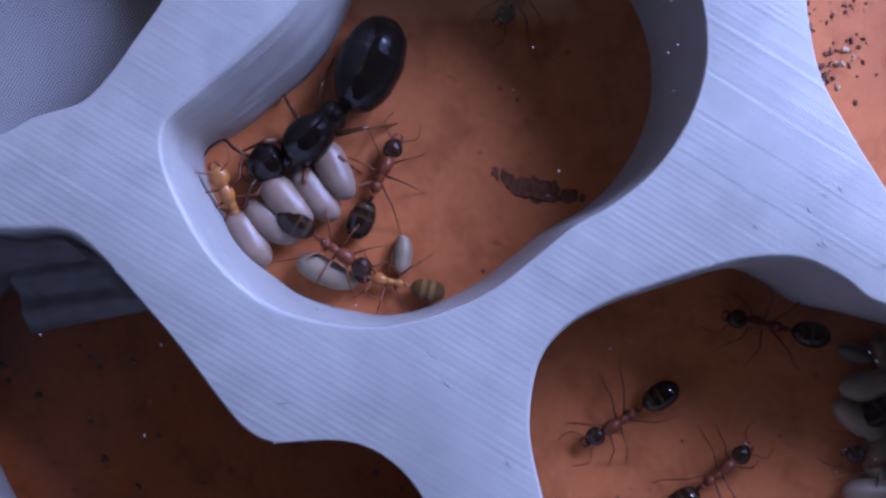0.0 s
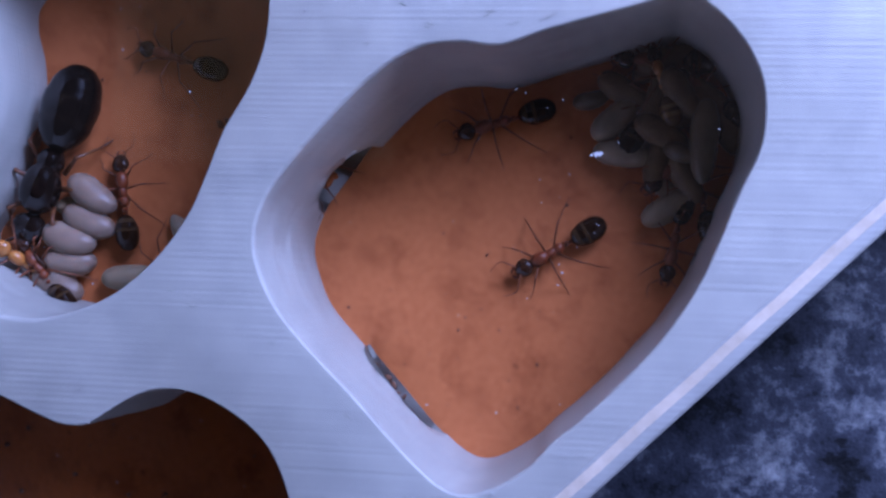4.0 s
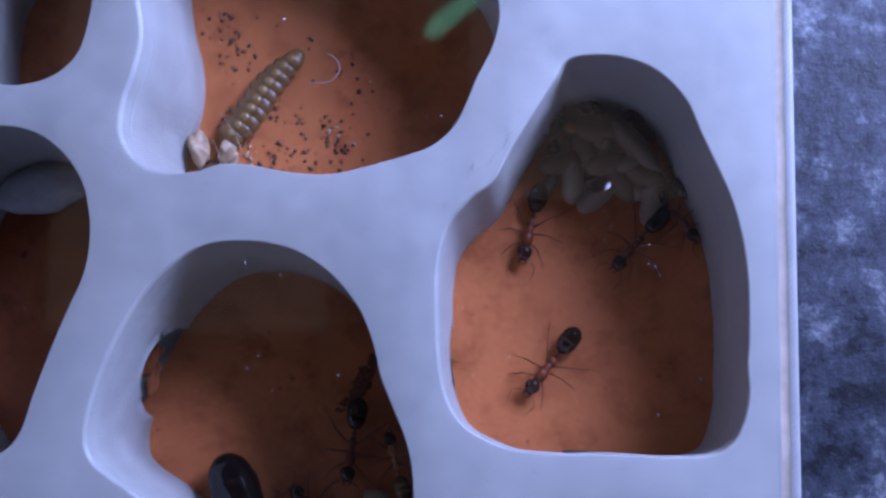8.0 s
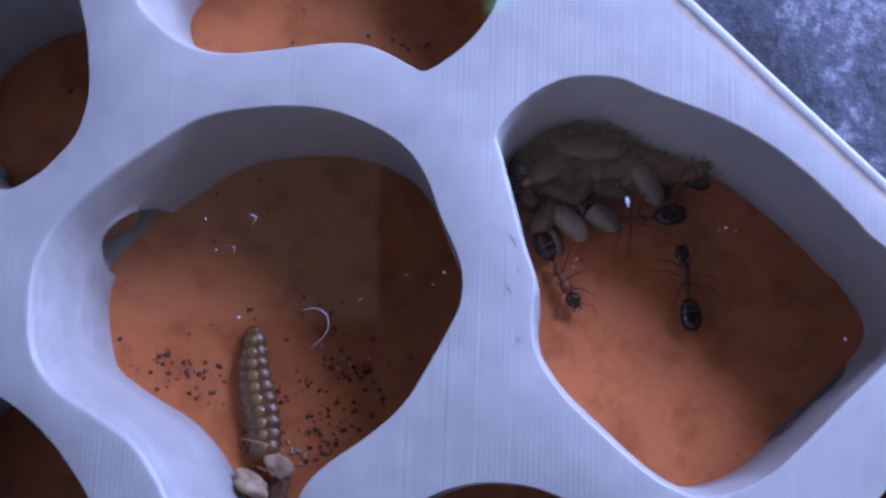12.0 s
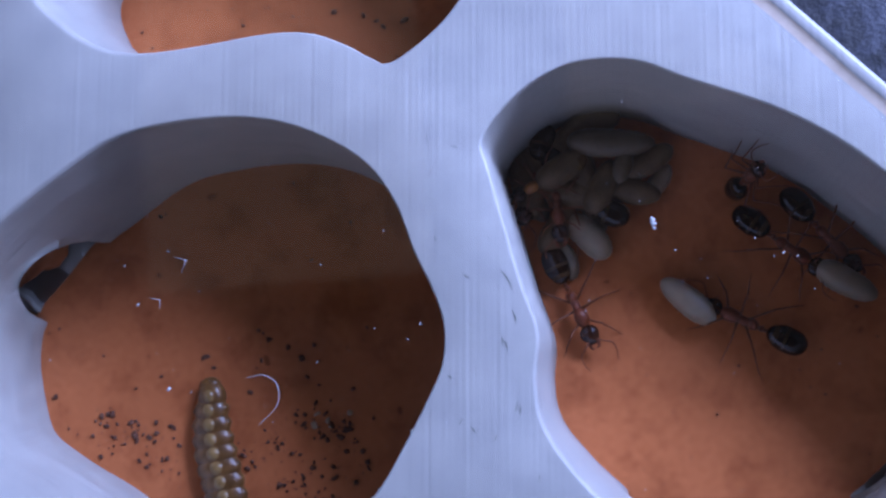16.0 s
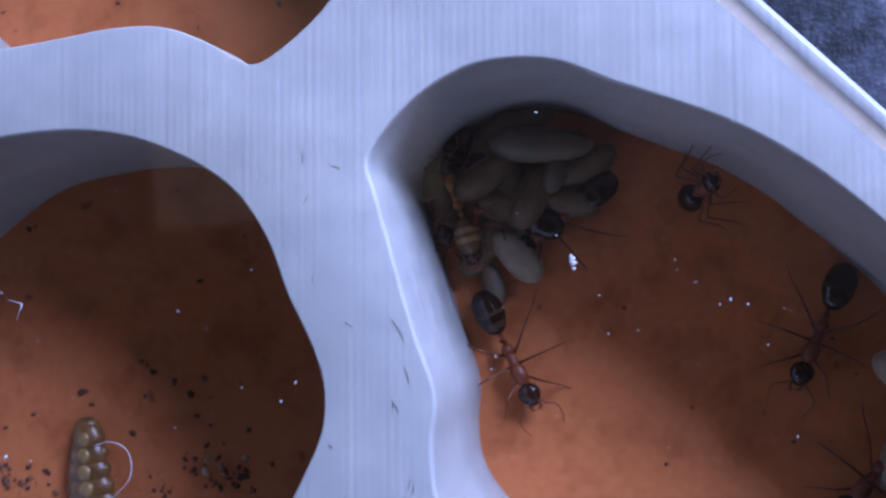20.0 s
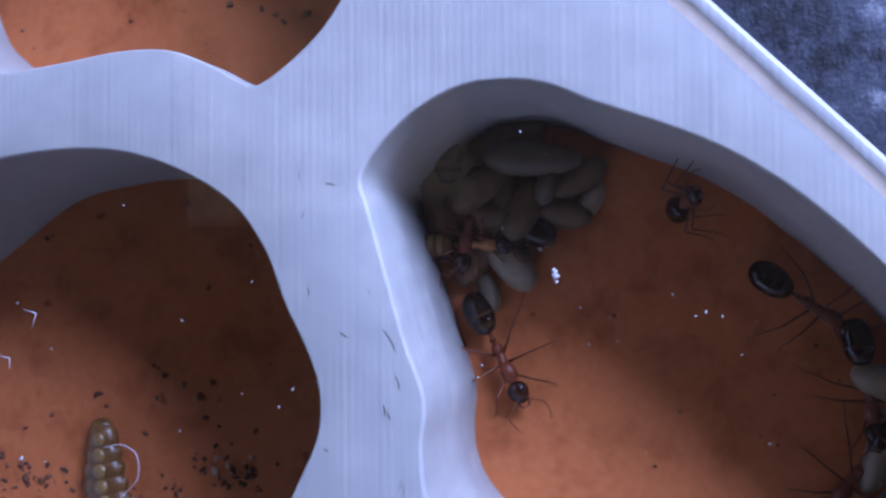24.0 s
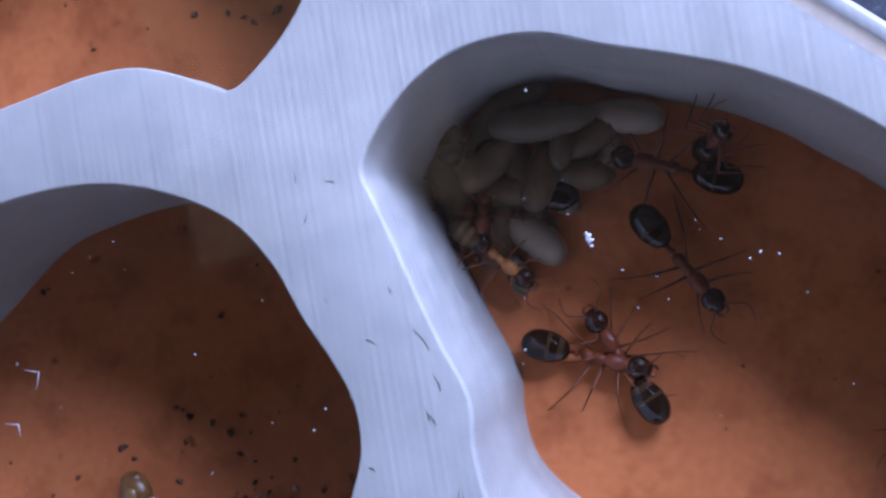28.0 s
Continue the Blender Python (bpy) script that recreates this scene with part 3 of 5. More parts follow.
# ---- insect and brood materials ----
BLACK = two_tone("black_chitin", (0.004, 0.0025, 0.002), (0.011, 0.006, 0.004), 0.4, 0.06, 0.02, 0.006, spec=0.45)
BROWN = two_tone("dark_brown_chitin", (0.016, 0.006, 0.003), (0.045, 0.016, 0.006), 0.3, 0.22, 0.1, 0.02, coat=0.15, spec=0.4)
AMBER = two_tone("amber_chitin", (0.10, 0.023, 0.006), (0.185, 0.046, 0.011), 0.4, 0.42, 0.1, 0.02, sub=0.15, spec=0.35)
REDDISH = two_tone("reddish_leg_chitin", (0.075, 0.024, 0.007), (0.16, 0.058, 0.015), 0.4, 0.35, 0.1, 0.02, spec=0.4)
GOLD = two_tone("golden_chitin", (0.30, 0.105, 0.014), (0.42, 0.17, 0.028), 0.4, 0.35, 0.1, 0.02, coat=0.3, sub=0.2)
LEG = two_tone("leg_chitin", (0.10, 0.028, 0.008), (0.20, 0.06, 0.015), 0.3, 0.45, 0.1, 0.01, spec=0.35)
CREAM = two_tone("brood_cream", (0.25, 0.19, 0.115), (0.34, 0.265, 0.17), 0.8, 0.45, 0.15, 0.04, sub=0.8)
PALE_LARVA = two_tone("pale_larva_skin", (0.235, 0.165, 0.115), (0.32, 0.232, 0.165), 0.9, 0.42, 0.25, 0.06, sub=0.9)
# cream brood skin with the shade of the heap's corner put into its colour
SHADED_CREAM = two_tone("shaded_cream_skin", (0.10, 0.07, 0.033), (0.15, 0.108, 0.055), 0.8, 0.5, 0.25, 0.05, sub=0.5)
# tan silk, with the heap's shade darkened into the colour as well
COCOON = two_tone("tan_silk_in_shade", (0.085, 0.048, 0.014), (0.15, 0.088, 0.028), 0.7, 0.6, 0.3, 0.05, sub=0.1)
GREY = two_tone("grey_film", (0.33, 0.33, 0.33), (0.5, 0.5, 0.49), 1.2, 0.4, 0.2, 0.05)
CRUMB = two_tone("dark_crumb", (0.075, 0.034, 0.02), (0.21, 0.1, 0.056), 0.3, 0.85, 0.5, 0.08, spec=0.2)
PALE = two_tone("pale_scrap", (0.32, 0.2, 0.1), (0.48, 0.36, 0.22), 0.5, 0.5, 0.3, 0.06, sub=0.2)
HUSK = two_tone("olive_husk", (0.09, 0.042, 0.009), (0.19, 0.09, 0.02), 0.5, 0.35, 0.3, 0.05, coat=0.15)
PLATE = two_tone("olive_back_plate", (0.19, 0.11, 0.03), (0.29, 0.185, 0.06), 0.6, 0.35, 0.15, 0.03, coat=0.15)
DUST = two_tone("white_dust", (0.38, 0.375, 0.36), (0.5, 0.495, 0.47), 0.2, 0.6, 0.2, 0.02)
STAIN = two_tone("brown_mould", (0.10, 0.045, 0.025), (0.22, 0.085, 0.042), 0.35, 0.9, 0.4, 0.05, coarse=3.0, spec=0.1)
SCRAP = two_tone("green_black_scrap", (0.02, 0.03, 0.015), (0.06, 0.08, 0.04), 0.2, 0.6, 0.2, 0.02)


def banded_material(name, dark, light, bands, power):
    """Glossy chitin with paler rings round the body's long axis; bands: places along it, in millimetres."""
    m, n, l, b = nodes_of(name)
    tc, sep, fine = n.new("ShaderNodeTexCoord"), n.new("ShaderNodeSeparateXYZ"), noise_node(n, l, 0.4)
    l.new(tc.outputs["Object"], sep.inputs[0])
    total = None
    for at, width in bands:
        d, a, s = n.new("ShaderNodeMath"), n.new("ShaderNodeMath"), n.new("ShaderNodeMath")
        d.operation, a.operation, s.operation = "SUBTRACT", "ABSOLUTE", "LESS_THAN"
        d.inputs[1].default_value, s.inputs[1].default_value = at * MM, width * MM
        l.new(sep.outputs[0], d.inputs[0])
        l.new(d.outputs[0], a.inputs[0])
        l.new(a.outputs[0], s.inputs[0])
        if total:
            add = n.new("ShaderNodeMath")
            add.operation = "MAXIMUM"
            l.new(total, add.inputs[0])
            l.new(s.outputs[0], add.inputs[1])
            total = add.outputs[0]
        else:
            total = s.outputs[0]
    mul = n.new("ShaderNodeMath")
    mul.operation = "MULTIPLY"
    mul.inputs[1].default_value = power
    l.new(total, mul.inputs[0])
    l.new(blend(n, l, dark, light, mul.outputs[0]), b.inputs["Base Color"])
    b.inputs["Roughness"].default_value, b.inputs["Specular IOR Level"].default_value = 0.07, 0.42
    bump(n, l, fine.outputs[0], b, 0.03, 0.008)
    return m


WORKER_GASTER = banded_material("banded_gaster", (0.016, 0.007, 0.003), (0.15, 0.09, 0.036), ((-1.72, 0.16), (-2.42, 0.1)), 0.22)
GOLD_GASTER = banded_material("golden_gaster", (0.085, 0.045, 0.012), (0.2, 0.115, 0.035), ((-2.2, 0.2), (-2.9, 0.2)), 0.8)
QUEEN_GASTER = banded_material("black_gaster", (0.006, 0.004, 0.003), (0.09, 0.05, 0.02), ((0.9, 0.03), (-0.7, 0.03)), 0.1)


# ---- ants ----
def plated_gaster(bm, at, radii, plates, tilt=0.0, swell=0.0):
    """A gaster along x whose back plates overlap like tiles, the hind edge of each a little proud."""
    n, ring, rows = plates * 7 + 1, 24, []
    m = Matrix.LocRotScale(Vector(at), Euler((0, radians(tilt), 0)), None)
    for i in range(n):
        u = 0.006 + 0.988 * i / (n - 1)
        x = math.cos(math.pi * u)
        step = (i % 7) / 6 if i < n - 1 else 0
        r = math.sin(math.pi * u) ** 0.86 * (1 - swell * x) * (0.982 + 0.036 * step)
        rows.append([bm.verts.new(m @ Vector((x * radii[0], r * radii[1] * math.cos(a), r * radii[2] * math.sin(a)))) for a in (2 * math.pi * k / ring for k in range(ring))])
    for p, q in zip(rows, rows[1:]):
        for k in range(ring):
            bm.faces.new((p[k], q[k], q[(k + 1) % ring], p[(k + 1) % ring]))
    bm.faces.new(rows[0])
    bm.faces.new(rows[-1][::-1])
    bmesh.ops.recalc_face_normals(bm, faces=bm.faces)


def leg_part(ant, hip, foot, knee_height, thick, material, mesh=None):
    """A jointed leg whose origin is its hip."""
    h, f = Vector(hip), Vector(foot)
    if mesh is None:
        d = f - h
        knee, ankle = Vector((d.x * 0.42, d.y * 0.5, knee_height)), Vector((d.x * 0.8, d.y * 0.85, d.z * 0.55))
        bm = bmesh.new()
        line = [Vector((0, 0, 0)), knee * 0.25, knee * 0.96, knee * 1.02, knee.lerp(ankle, 0.5), ankle, ankle.lerp(d, 0.5), d, d + Vector((d.x, d.y, 0)).normalized() * 0.25]
        tube(bm, line, [thick * k for k in (1.3, 1.15, 0.85, 0.9, 0.75, 0.55, 0.42, 0.38, 0.2)], 6)
        ob = part("leg", bm, material, ant)
    else:
        ob = new("leg", mesh)
        ob.parent = ant
    ob.location = h * MM
    return ob


def build_ant(name, label, group, skin, belly, head_skin, size=1.0, spread=1.0):
    """A worker, facing +x, its feet on the ground at z = 0; 5.3 mm from head to gaster at size 1."""
    ant = tagged(new(name), label, "ant", group)
    bm = bmesh.new()
    ball(bm, (2.65, 0, 1.15), (0.72, 0.60, 0.46), (0, 14, 0), 18, 12, lambda x, y, z: (x, y * (1.08 - 0.22 * max(x, -0.4)), z))
    head = part("head", bm, head_skin, ant)
    for s in (-1, 1):
        pieces = bmesh.new()
        ball(pieces, (2.62, 0.50 * s, 1.32), (0.15, 0.09, 0.13), (0, 0, 0), 8, 6)
        part("eye", pieces, BLACK, head, "black oval eye")
        pieces = bmesh.new()
        tube(pieces, smooth_line([(3.18, 0.30 * s, 1.0), (3.5, 0.27 * s, 0.92), (3.62, 0.05 * s, 0.9)], 3), [0.13, 0.12, 0.11, 0.1, 0.08, 0.06, 0.03], 6)
        part("mandible", pieces, AMBER, head, "reddish curved mandible")
    bm = bmesh.new()
    ball(bm, (1.35, 0, 1.22), (0.74, 0.5, 0.48), (0, 6, 0), 18, 12)
    ball(bm, (0.45, 0, 1.16), (0.6, 0.31, 0.33), (0, -8, 0), 14, 10)
    ball(bm, (-0.2, 0, 1.08), (0.44, 0.38, 0.42), (0, 20, 0), 14, 10)
    tube(bm, [(1.8, 0, 1.2), (2.15, 0, 1.18), (2.3, 0, 1.17)], [0.25, 0.17, 0.2], 8)
    part("thorax", bm, skin, ant)
    bm = bmesh.new()
    ball(bm, (-0.83, 0, 1.1), (0.16, 0.22, 0.36), (0, -10, 0), 10, 8)
    tube(bm, [(-0.45, 0, 0.95), (-0.8, 0, 0.92), (-1.35, 0, 0.98)], [0.16, 0.13, 0.14], 7)
    part("petiole", bm, skin, ant)
    bm = bmesh.new()
    plated_gaster(bm, (-2.6, 0, 1.12), (1.38, 0.9, 0.82), 4, -6, 0.06)
    part("gaster", bm, belly, ant)
    for s in (-1, 1):
        bm = bmesh.new()
        tube(bm, smooth_line([(3.05, 0.28 * s, 1.35), (3.45, 0.75 * s, 1.55), (3.75, 1.15 * s, 1.45), (4.3, 1.2 * s, 1.05), (4.9, 1.0 * s, 0.6)], 4), [0.055 - 0.0018 * i for i in range(17)], 6)
        part("antenna", bm, LEG, ant)
    for hip, foot, knee in (((1.6, 0.28, 0.95), (3.2, 2.0, 0.05), 0.8), ((0.75, 0.28, 0.92), (0.85, 3.05, 0.05), 0.85), ((0.1, 0.26, 0.9), (-2.5, 2.8, 0.05), 0.9)):
        for s in (-1, 1):
            leg_part(ant, (hip[0], hip[1] * s, hip[2]), (foot[0] * spread, foot[1] * s * spread, foot[2]), knee, 0.072, LEG)
    ant.scale = (size, size, size)
    return ant


def build_queen():
    ant = tagged(new("queen_ant"), "glossy black ant queen with reddish legs resting beside brood", "ant")
    bm = bmesh.new()
    ball(bm, (4.6, 0, 1.9), (1.35, 1.25, 0.95), (0, 16, 0), 24, 16, lambda x, y, z: (x, y * (1.08 - 0.2 * max(x, -0.5)), z))
    head = part("head", bm, BLACK, ant)
    for s in (-1, 1):
        pieces = bmesh.new()
        ball(pieces, (4.55, 1.12 * s, 2.2), (0.32, 0.16, 0.26), (0, 0, 0), 10, 8)
        part("eye", pieces, BLACK, head, "black oval eye")
        pieces = bmesh.new()
        tube(pieces, smooth_line([(5.6, 0.6 * s, 1.5), (6.2, 0.5 * s, 1.3), (6.4, 0.1 * s, 1.25)], 3), [0.26, 0.25, 0.22, 0.18, 0.15, 0.1, 0.05], 7)
        part("mandible", pieces, REDDISH, head, "dark red curved mandible")
    bm = bmesh.new()
    ball(bm, (1.5, 0, 2.4), (2.1, 1.5, 1.5), (0, 4, 0), 26, 18, lambda x, y, z: (x, y * (1 + 0.12 * x), z * (1 + 0.1 * x)))
    ball(bm, (-0.55, 0, 2.2), (1.05, 1.05, 1.05), (0, 20, 0), 18, 12)
    tube(bm, [(3.0, 0, 2.1), (3.6, 0, 2.0), (3.9, 0, 1.95)], [0.7, 0.42, 0.5], 10)
    part("thorax", bm, BLACK, ant)
    for s in (-1, 1):
        bm = bmesh.new()
        ball(bm, (0.95, 0.95 * s, 3.15), (0.55, 0.13, 0.2), (0, 0, 20 * s), 10, 6)
        part("wing_stub", bm, AMBER, ant, "amber wing stub")
    bm = bmesh.new()
    ball(bm, (-1.75, 0, 1.9), (0.35, 0.7, 0.95), (0, -8, 0), 14, 10)
    tube(bm, [(-1.2, 0, 1.6), (-1.8, 0, 1.5), (-2.6, 0, 1.7)], [0.45, 0.38, 0.4], 9)
    part("petiole", bm, BROWN, ant)
    bm = bmesh.new()
    plated_gaster(bm, (0, 0, 0), (3.35, 2.15, 2.0), 5, -4, 0.02)
    part("gaster", bm, QUEEN_GASTER, ant)
    for s in (-1, 1):
        bm = bmesh.new()
        tube(bm, smooth_line([(5.4, 0.7 * s, 2.2), (6.2, 1.5 * s, 2.6), (6.7, 2.3 * s, 2.2), (7.8, 2.2 * s, 1.4), (8.6, 1.7 * s, 0.7)], 4), [0.13 - 0.004 * i for i in range(17)], 7)
        part("antenna", bm, BROWN, ant)
    for hip, foot, knee in (((2.6, 0.9, 1.4), (5.2, 2.7, 0.1), 1.2), ((1.2, 1.0, 1.3), (0.6, 3.7, 0.1), 1.1), ((0.0, 0.9, 1.3), (-3.4, 3.0, 0.1), 1.2)):
        for s in (-1, 1):
            leg_part(ant, (hip[0], hip[1] * s, hip[2]), (foot[0], foot[1] * s, foot[2]), knee, 0.19, REDDISH)
    return ant


def ground_pose(x, y, yaw, z=0.0, pitch=0.0):
    return pose(x * MM, y * MM, z * MM, 0, pitch, yaw)


queen = build_queen()

NURSE, CALLOW = "amber-brown worker ant with a banded gaster", "pale golden young worker ant with a dark head"
model = build_ant("worker_ant", NURSE + " beside the pale brood", "ants", AMBER, WORKER_GASTER, BROWN)
golden = build_ant("young_ant", CALLOW, "ants", GOLD, GOLD_GASTER, BROWN, 0.85)


def copy_ant(source, label, size=1.0):
    ant = copy_thing(source, Matrix.Identity(4))
    ant.scale = (size, size, size)
    return tagged(ant, label)


ANTS = {
    "wall_sitter": model,
    "pupa_bearer": copy_ant(model, "worker ant roaming the bright clay floor of the brood chamber"),
    "brood_nurse": copy_ant(model, "dark worker ant pacing between the brood heap and the wall"),
    "tunnel_ant": copy_ant(model, "amber worker ant coming and going through a wall tunnel"),
    "clinger": copy_ant(model, "dark worker ant clinging to the white chamber wall", 0.9),
    "heap_ant": copy_ant(golden, "golden young ant with a dark head on the brood heap", 0.8),
    "queen_front": build_ant("young_ant", "yellow young ant with a yellow head facing the queen", "ants", GOLD, GOLD_GASTER, GOLD, 1.02),
    "heap_guard": copy_ant(model, "dark worker ant half buried in the brood heap"),
    "queen_nurse": copy_ant(model, "worker ant with a banded gaster among the queen's larvae"),
    "queen_side": copy_ant(model, "amber worker ant standing beside the queen's brood"),
    "queen_gold": golden,
    "wall_worker": copy_ant(model, "dark worker ant pacing along the white chamber wall"),
    "huddler": copy_ant(model, "dark worker ant huddled against the wall by the brood"),
    "crowder": copy_ant(model, "dark worker ant crowding over the brood heap", 0.9),
    "queen_scout": copy_ant(model, "dark worker ant crossing the floor near the queen"),
}


# ---- brood: larvae and pupae ----
def build_brood(name, label, length, width, bend, material):
    bm = bmesh.new()
    n, ring = 29, 14
    rows = []
    for i in range(n):
        u = 0.5 - 0.5 * math.cos(math.pi * (0.02 + 0.96 * i / (n - 1)))
        r = width / 2 * max(0.0, 1 - abs(2 * u - 1) ** 2.6) ** 0.5 * (1 + 0.035 * math.cos(i * math.pi)) * (1.08 - 0.22 * u)
        a = bend * (u - 0.5)
        c = Vector((length * (u - 0.5) * math.cos(a * 0.5), length * 0.22 * bend * (u - 0.5) ** 2 * 2, width / 2))
        rows.append([bm.verts.new(c + Vector((-math.sin(a) * r * math.cos(q), math.cos(a) * r * math.cos(q), r * math.sin(q)))) for q in (2 * math.pi * k / ring for k in range(ring))])
    for p, q in zip(rows, rows[1:]):
        for k in range(ring):
            bm.faces.new((p[k], p[(k + 1) % ring], q[(k + 1) % ring], q[k]))
    bm.faces.new(rows[0][::-1])
    bm.faces.new(rows[-1])
    return tagged(part(name, bm, material), label, name, "brood")


PUPA = build_brood("larva", "cream plump larva lying at the foot of the brood heap", 4.4, 1.9, 0.15, CREAM)
GRUB = build_brood("larva", "cream curved larva in the brood heap", 4.2, 2.05, 0.8, CREAM)
SMALL = build_brood("larva", "small pale larva in the brood heap", 2.7, 1.35, 0.8, CREAM)
FAT = build_brood("larva", "fat translucent whitish larva beside the queen", 4.3, 2.35, 0.9, PALE_LARVA)
# TINY and LONG are cream brood in colours darkened for the shaded heap
TINY = build_brood("larva", "small cream larva in the brood heap, its colour darkened for shade", 2.7, 1.35, 0.9, SHADED_CREAM)
LONG = build_brood("pupa", "long cream pupa on top of the brood heap, its colour darkened for shade", 5.9, 2.05, 0.2, SHADED_CREAM)
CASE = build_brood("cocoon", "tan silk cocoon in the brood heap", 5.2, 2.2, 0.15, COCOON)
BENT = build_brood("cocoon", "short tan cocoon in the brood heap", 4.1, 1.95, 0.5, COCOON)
BROOD_HEAP = [  # kind, x, y, z, turn, tilt
    (1, -3.9, 27.4, 0.0, 80, 0), (1, -2.0, 23.3, 0.9, 20, 10), (1, -0.6, 21.9, 0.0, -60, 0), (0, -3.5, 24.6, 0.0, 120, 0),
    (1, 1.5, 22.5, 0.2, -20, 0), (2, -3.6, 22.7, 0.0, 40, 0), (0, -1.4, 27.3, 0.0, 10, 0), (2, -5.6, 25.9, 0.0, 70, 0), (1, -5.9, 23.6, 0.0, 15, 0),
    (2, -7.0, 21.6, 0.0, 60, 0), (1, -3.0, 26.1, 1.5, -10, 8), (2, 0.2, 23.4, 1.5, 30, 0), (2, -4.6, 22.0, 0.0, -30, 0), (1, 0.9, 27.0, 0.0, -30, 0)]
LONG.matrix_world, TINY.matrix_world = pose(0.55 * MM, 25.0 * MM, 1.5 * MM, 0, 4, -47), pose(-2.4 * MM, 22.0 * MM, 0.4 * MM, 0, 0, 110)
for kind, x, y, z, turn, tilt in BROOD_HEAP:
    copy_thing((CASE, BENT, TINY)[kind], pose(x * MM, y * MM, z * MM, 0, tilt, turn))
QUEEN_BROOD = [(1, -26.3, -11.6, 0.1, 24, 0), (1, -27.6, -10.0, 0.3, 12, 0), (1, -25.2, -14.8, 0.0, 44, 0), (0, -21.2, -12.1, 0.0, 52, 0), (1, -26.3, -13.5, 0.5, 30, 0), (2, -21.1, -6.9, 0.0, 160, 0), (2, -28.4, -11.8, 0.0, 60, 0)]
for kind, x, y, z, turn, tilt in QUEEN_BROOD:
    tagged(copy_thing((PUPA, FAT, SMALL)[kind], pose(x * MM, y * MM, z * MM, 0, tilt, turn)), "whitish larva in the heap beside the queen", group="queen's brood")
FAT.matrix_world = pose(-24.6 * MM, -16.6 * MM, 0, 0, 0, 20)
GRUB.matrix_world, SMALL.matrix_world = pose(-4.8 * MM, 21.9 * MM, 0, 0, 0, 90), pose(1.2 * MM, 21.0 * MM, 0, 0, 0, 10)
CASE.matrix_world, BENT.matrix_world = pose(-5.2 * MM, 27.4 * MM, 0, 0, 0, 60), pose(-1.9 * MM, 25.2 * MM, 0.2 * MM, 0, 0, 60)


FETCHED = tagged(copy_thing(PUPA, Matrix.Identity(4)), "pale cream pupa carried about by a worker ant")
DRAGGED = tagged(copy_thing(SMALL, Matrix.Identity(4)), "pale larva dragged along a wall tunnel")


# ---- larder: the insect husk, scraps and crumbs ----
def build_husk():
    husk = tagged(new("insect_husk"), "olive-brown segmented insect husk lying among dark crumbs", "insect")
    n = 10
    for i in range(n):
        u = i / (n - 1)
        wide = 1.62 * (1 - (u - 0.6) ** 2 * 1.0)
        x, y = 4.5 - 9.0 * u, 0.25 * math.sin(i * 0.6)
        bm = bmesh.new()
        ball(bm, (x, y, 0.78), (1.15, wide, 0.8), (0, 0, 0), 20, 10, lambda a, b, c: (a, b * (1 - 0.1 * a), c * (0.9 - 0.1 * a)))
        ring = part("segment", bm, HUSK, husk)
        bm = bmesh.new()
        dome = 0.78 * (1 - (u - 0.5) ** 2)
        ball(bm, (x - 0.05, y, 1.16), (0.58, dome * 0.8, 0.46), (0, 8, 0), 16, 8)
        part("back_plate", bm, PLATE, ring, "glossy olive plate on the back")
        if 0 < i < n - 1:
            for s in (-1, 1):
                bm = bmesh.new()
                ball(bm, (x, y + wide * 0.8 * s, 0.75), (0.36, 0.34, 0.38), (0, 0, 0), 10, 6)
                part("side_lobe", bm, HUSK, ring)
    bm = bmesh.new()
    ball(bm, (5.2, 0.05, 0.75), (0.6, 0.8, 0.55), (0, 0, 0), 14, 8)
    part("head", bm, HUSK, husk)
    for x, y in ((-2.6, 1.2), (-3.4, 1.1), (-4.2, 0.9), (-2.9, -1.2), (-3.8, -1.0)):
        bm = bmesh.new()
        s = 1 if y > 0 else -1
        tube(bm, smooth_line([(x, y, 0.7), (x - 0.3, y + 0.35 * s, 0.7), (x - 0.7, y + 0.6 * s, 0.25)], 4), [0.2 - 0.015 * i for i in range(9)], 6)
        part("leg", bm, CRUMB, husk)
    return husk


build_husk().matrix_world = ground_pose(-33.9, 29.3, 53)
for at, radii, label in (((-39.3, 24.0, 1.2), (0.9, 1.6, 1.2), "pale tan scrap of shed insect skin in a corner"), ((-36.6, 23.6, 0.9), (1.1, 1.4, 0.9), "whitish dry scrap of insect remains by the husk"), ((-38.2, 22.0, 0.5), (1.5, 0.8, 0.5), "brown flat scrap of insect remains in a corner")):
    bm = bmesh.new()
    lump(bm, (0, 0, 0), radii, int(radii[0] * 100), 0.3, 16, 12)
    ob = tagged(part("food_scrap", bm, PALE if radii[2] > 0.6 else CRUMB), label, "food scrap", "scraps by the husk")
    ob.matrix_world = pose(at[0] * MM, at[1] * MM, at[2] * 0.9 * MM, 0, 0, 20)
for k, (a, b) in enumerate((((-37.3, 27.2, 2.6), (-35.0, 23.5, 2.2)), ((-37.9, 24.7, 2.0), (-36.8, 21.9, 2.4)))):
    bm = bmesh.new()
    tube(bm, smooth_line([a, [(p + q) / 2 + 0.12 for p, q in zip(a, b)], b], 5), [0.035] * 11, 5)
    tagged(part("straw", bm, PALE), "thin pale straw lying across the insect husk", "straw", "straws")


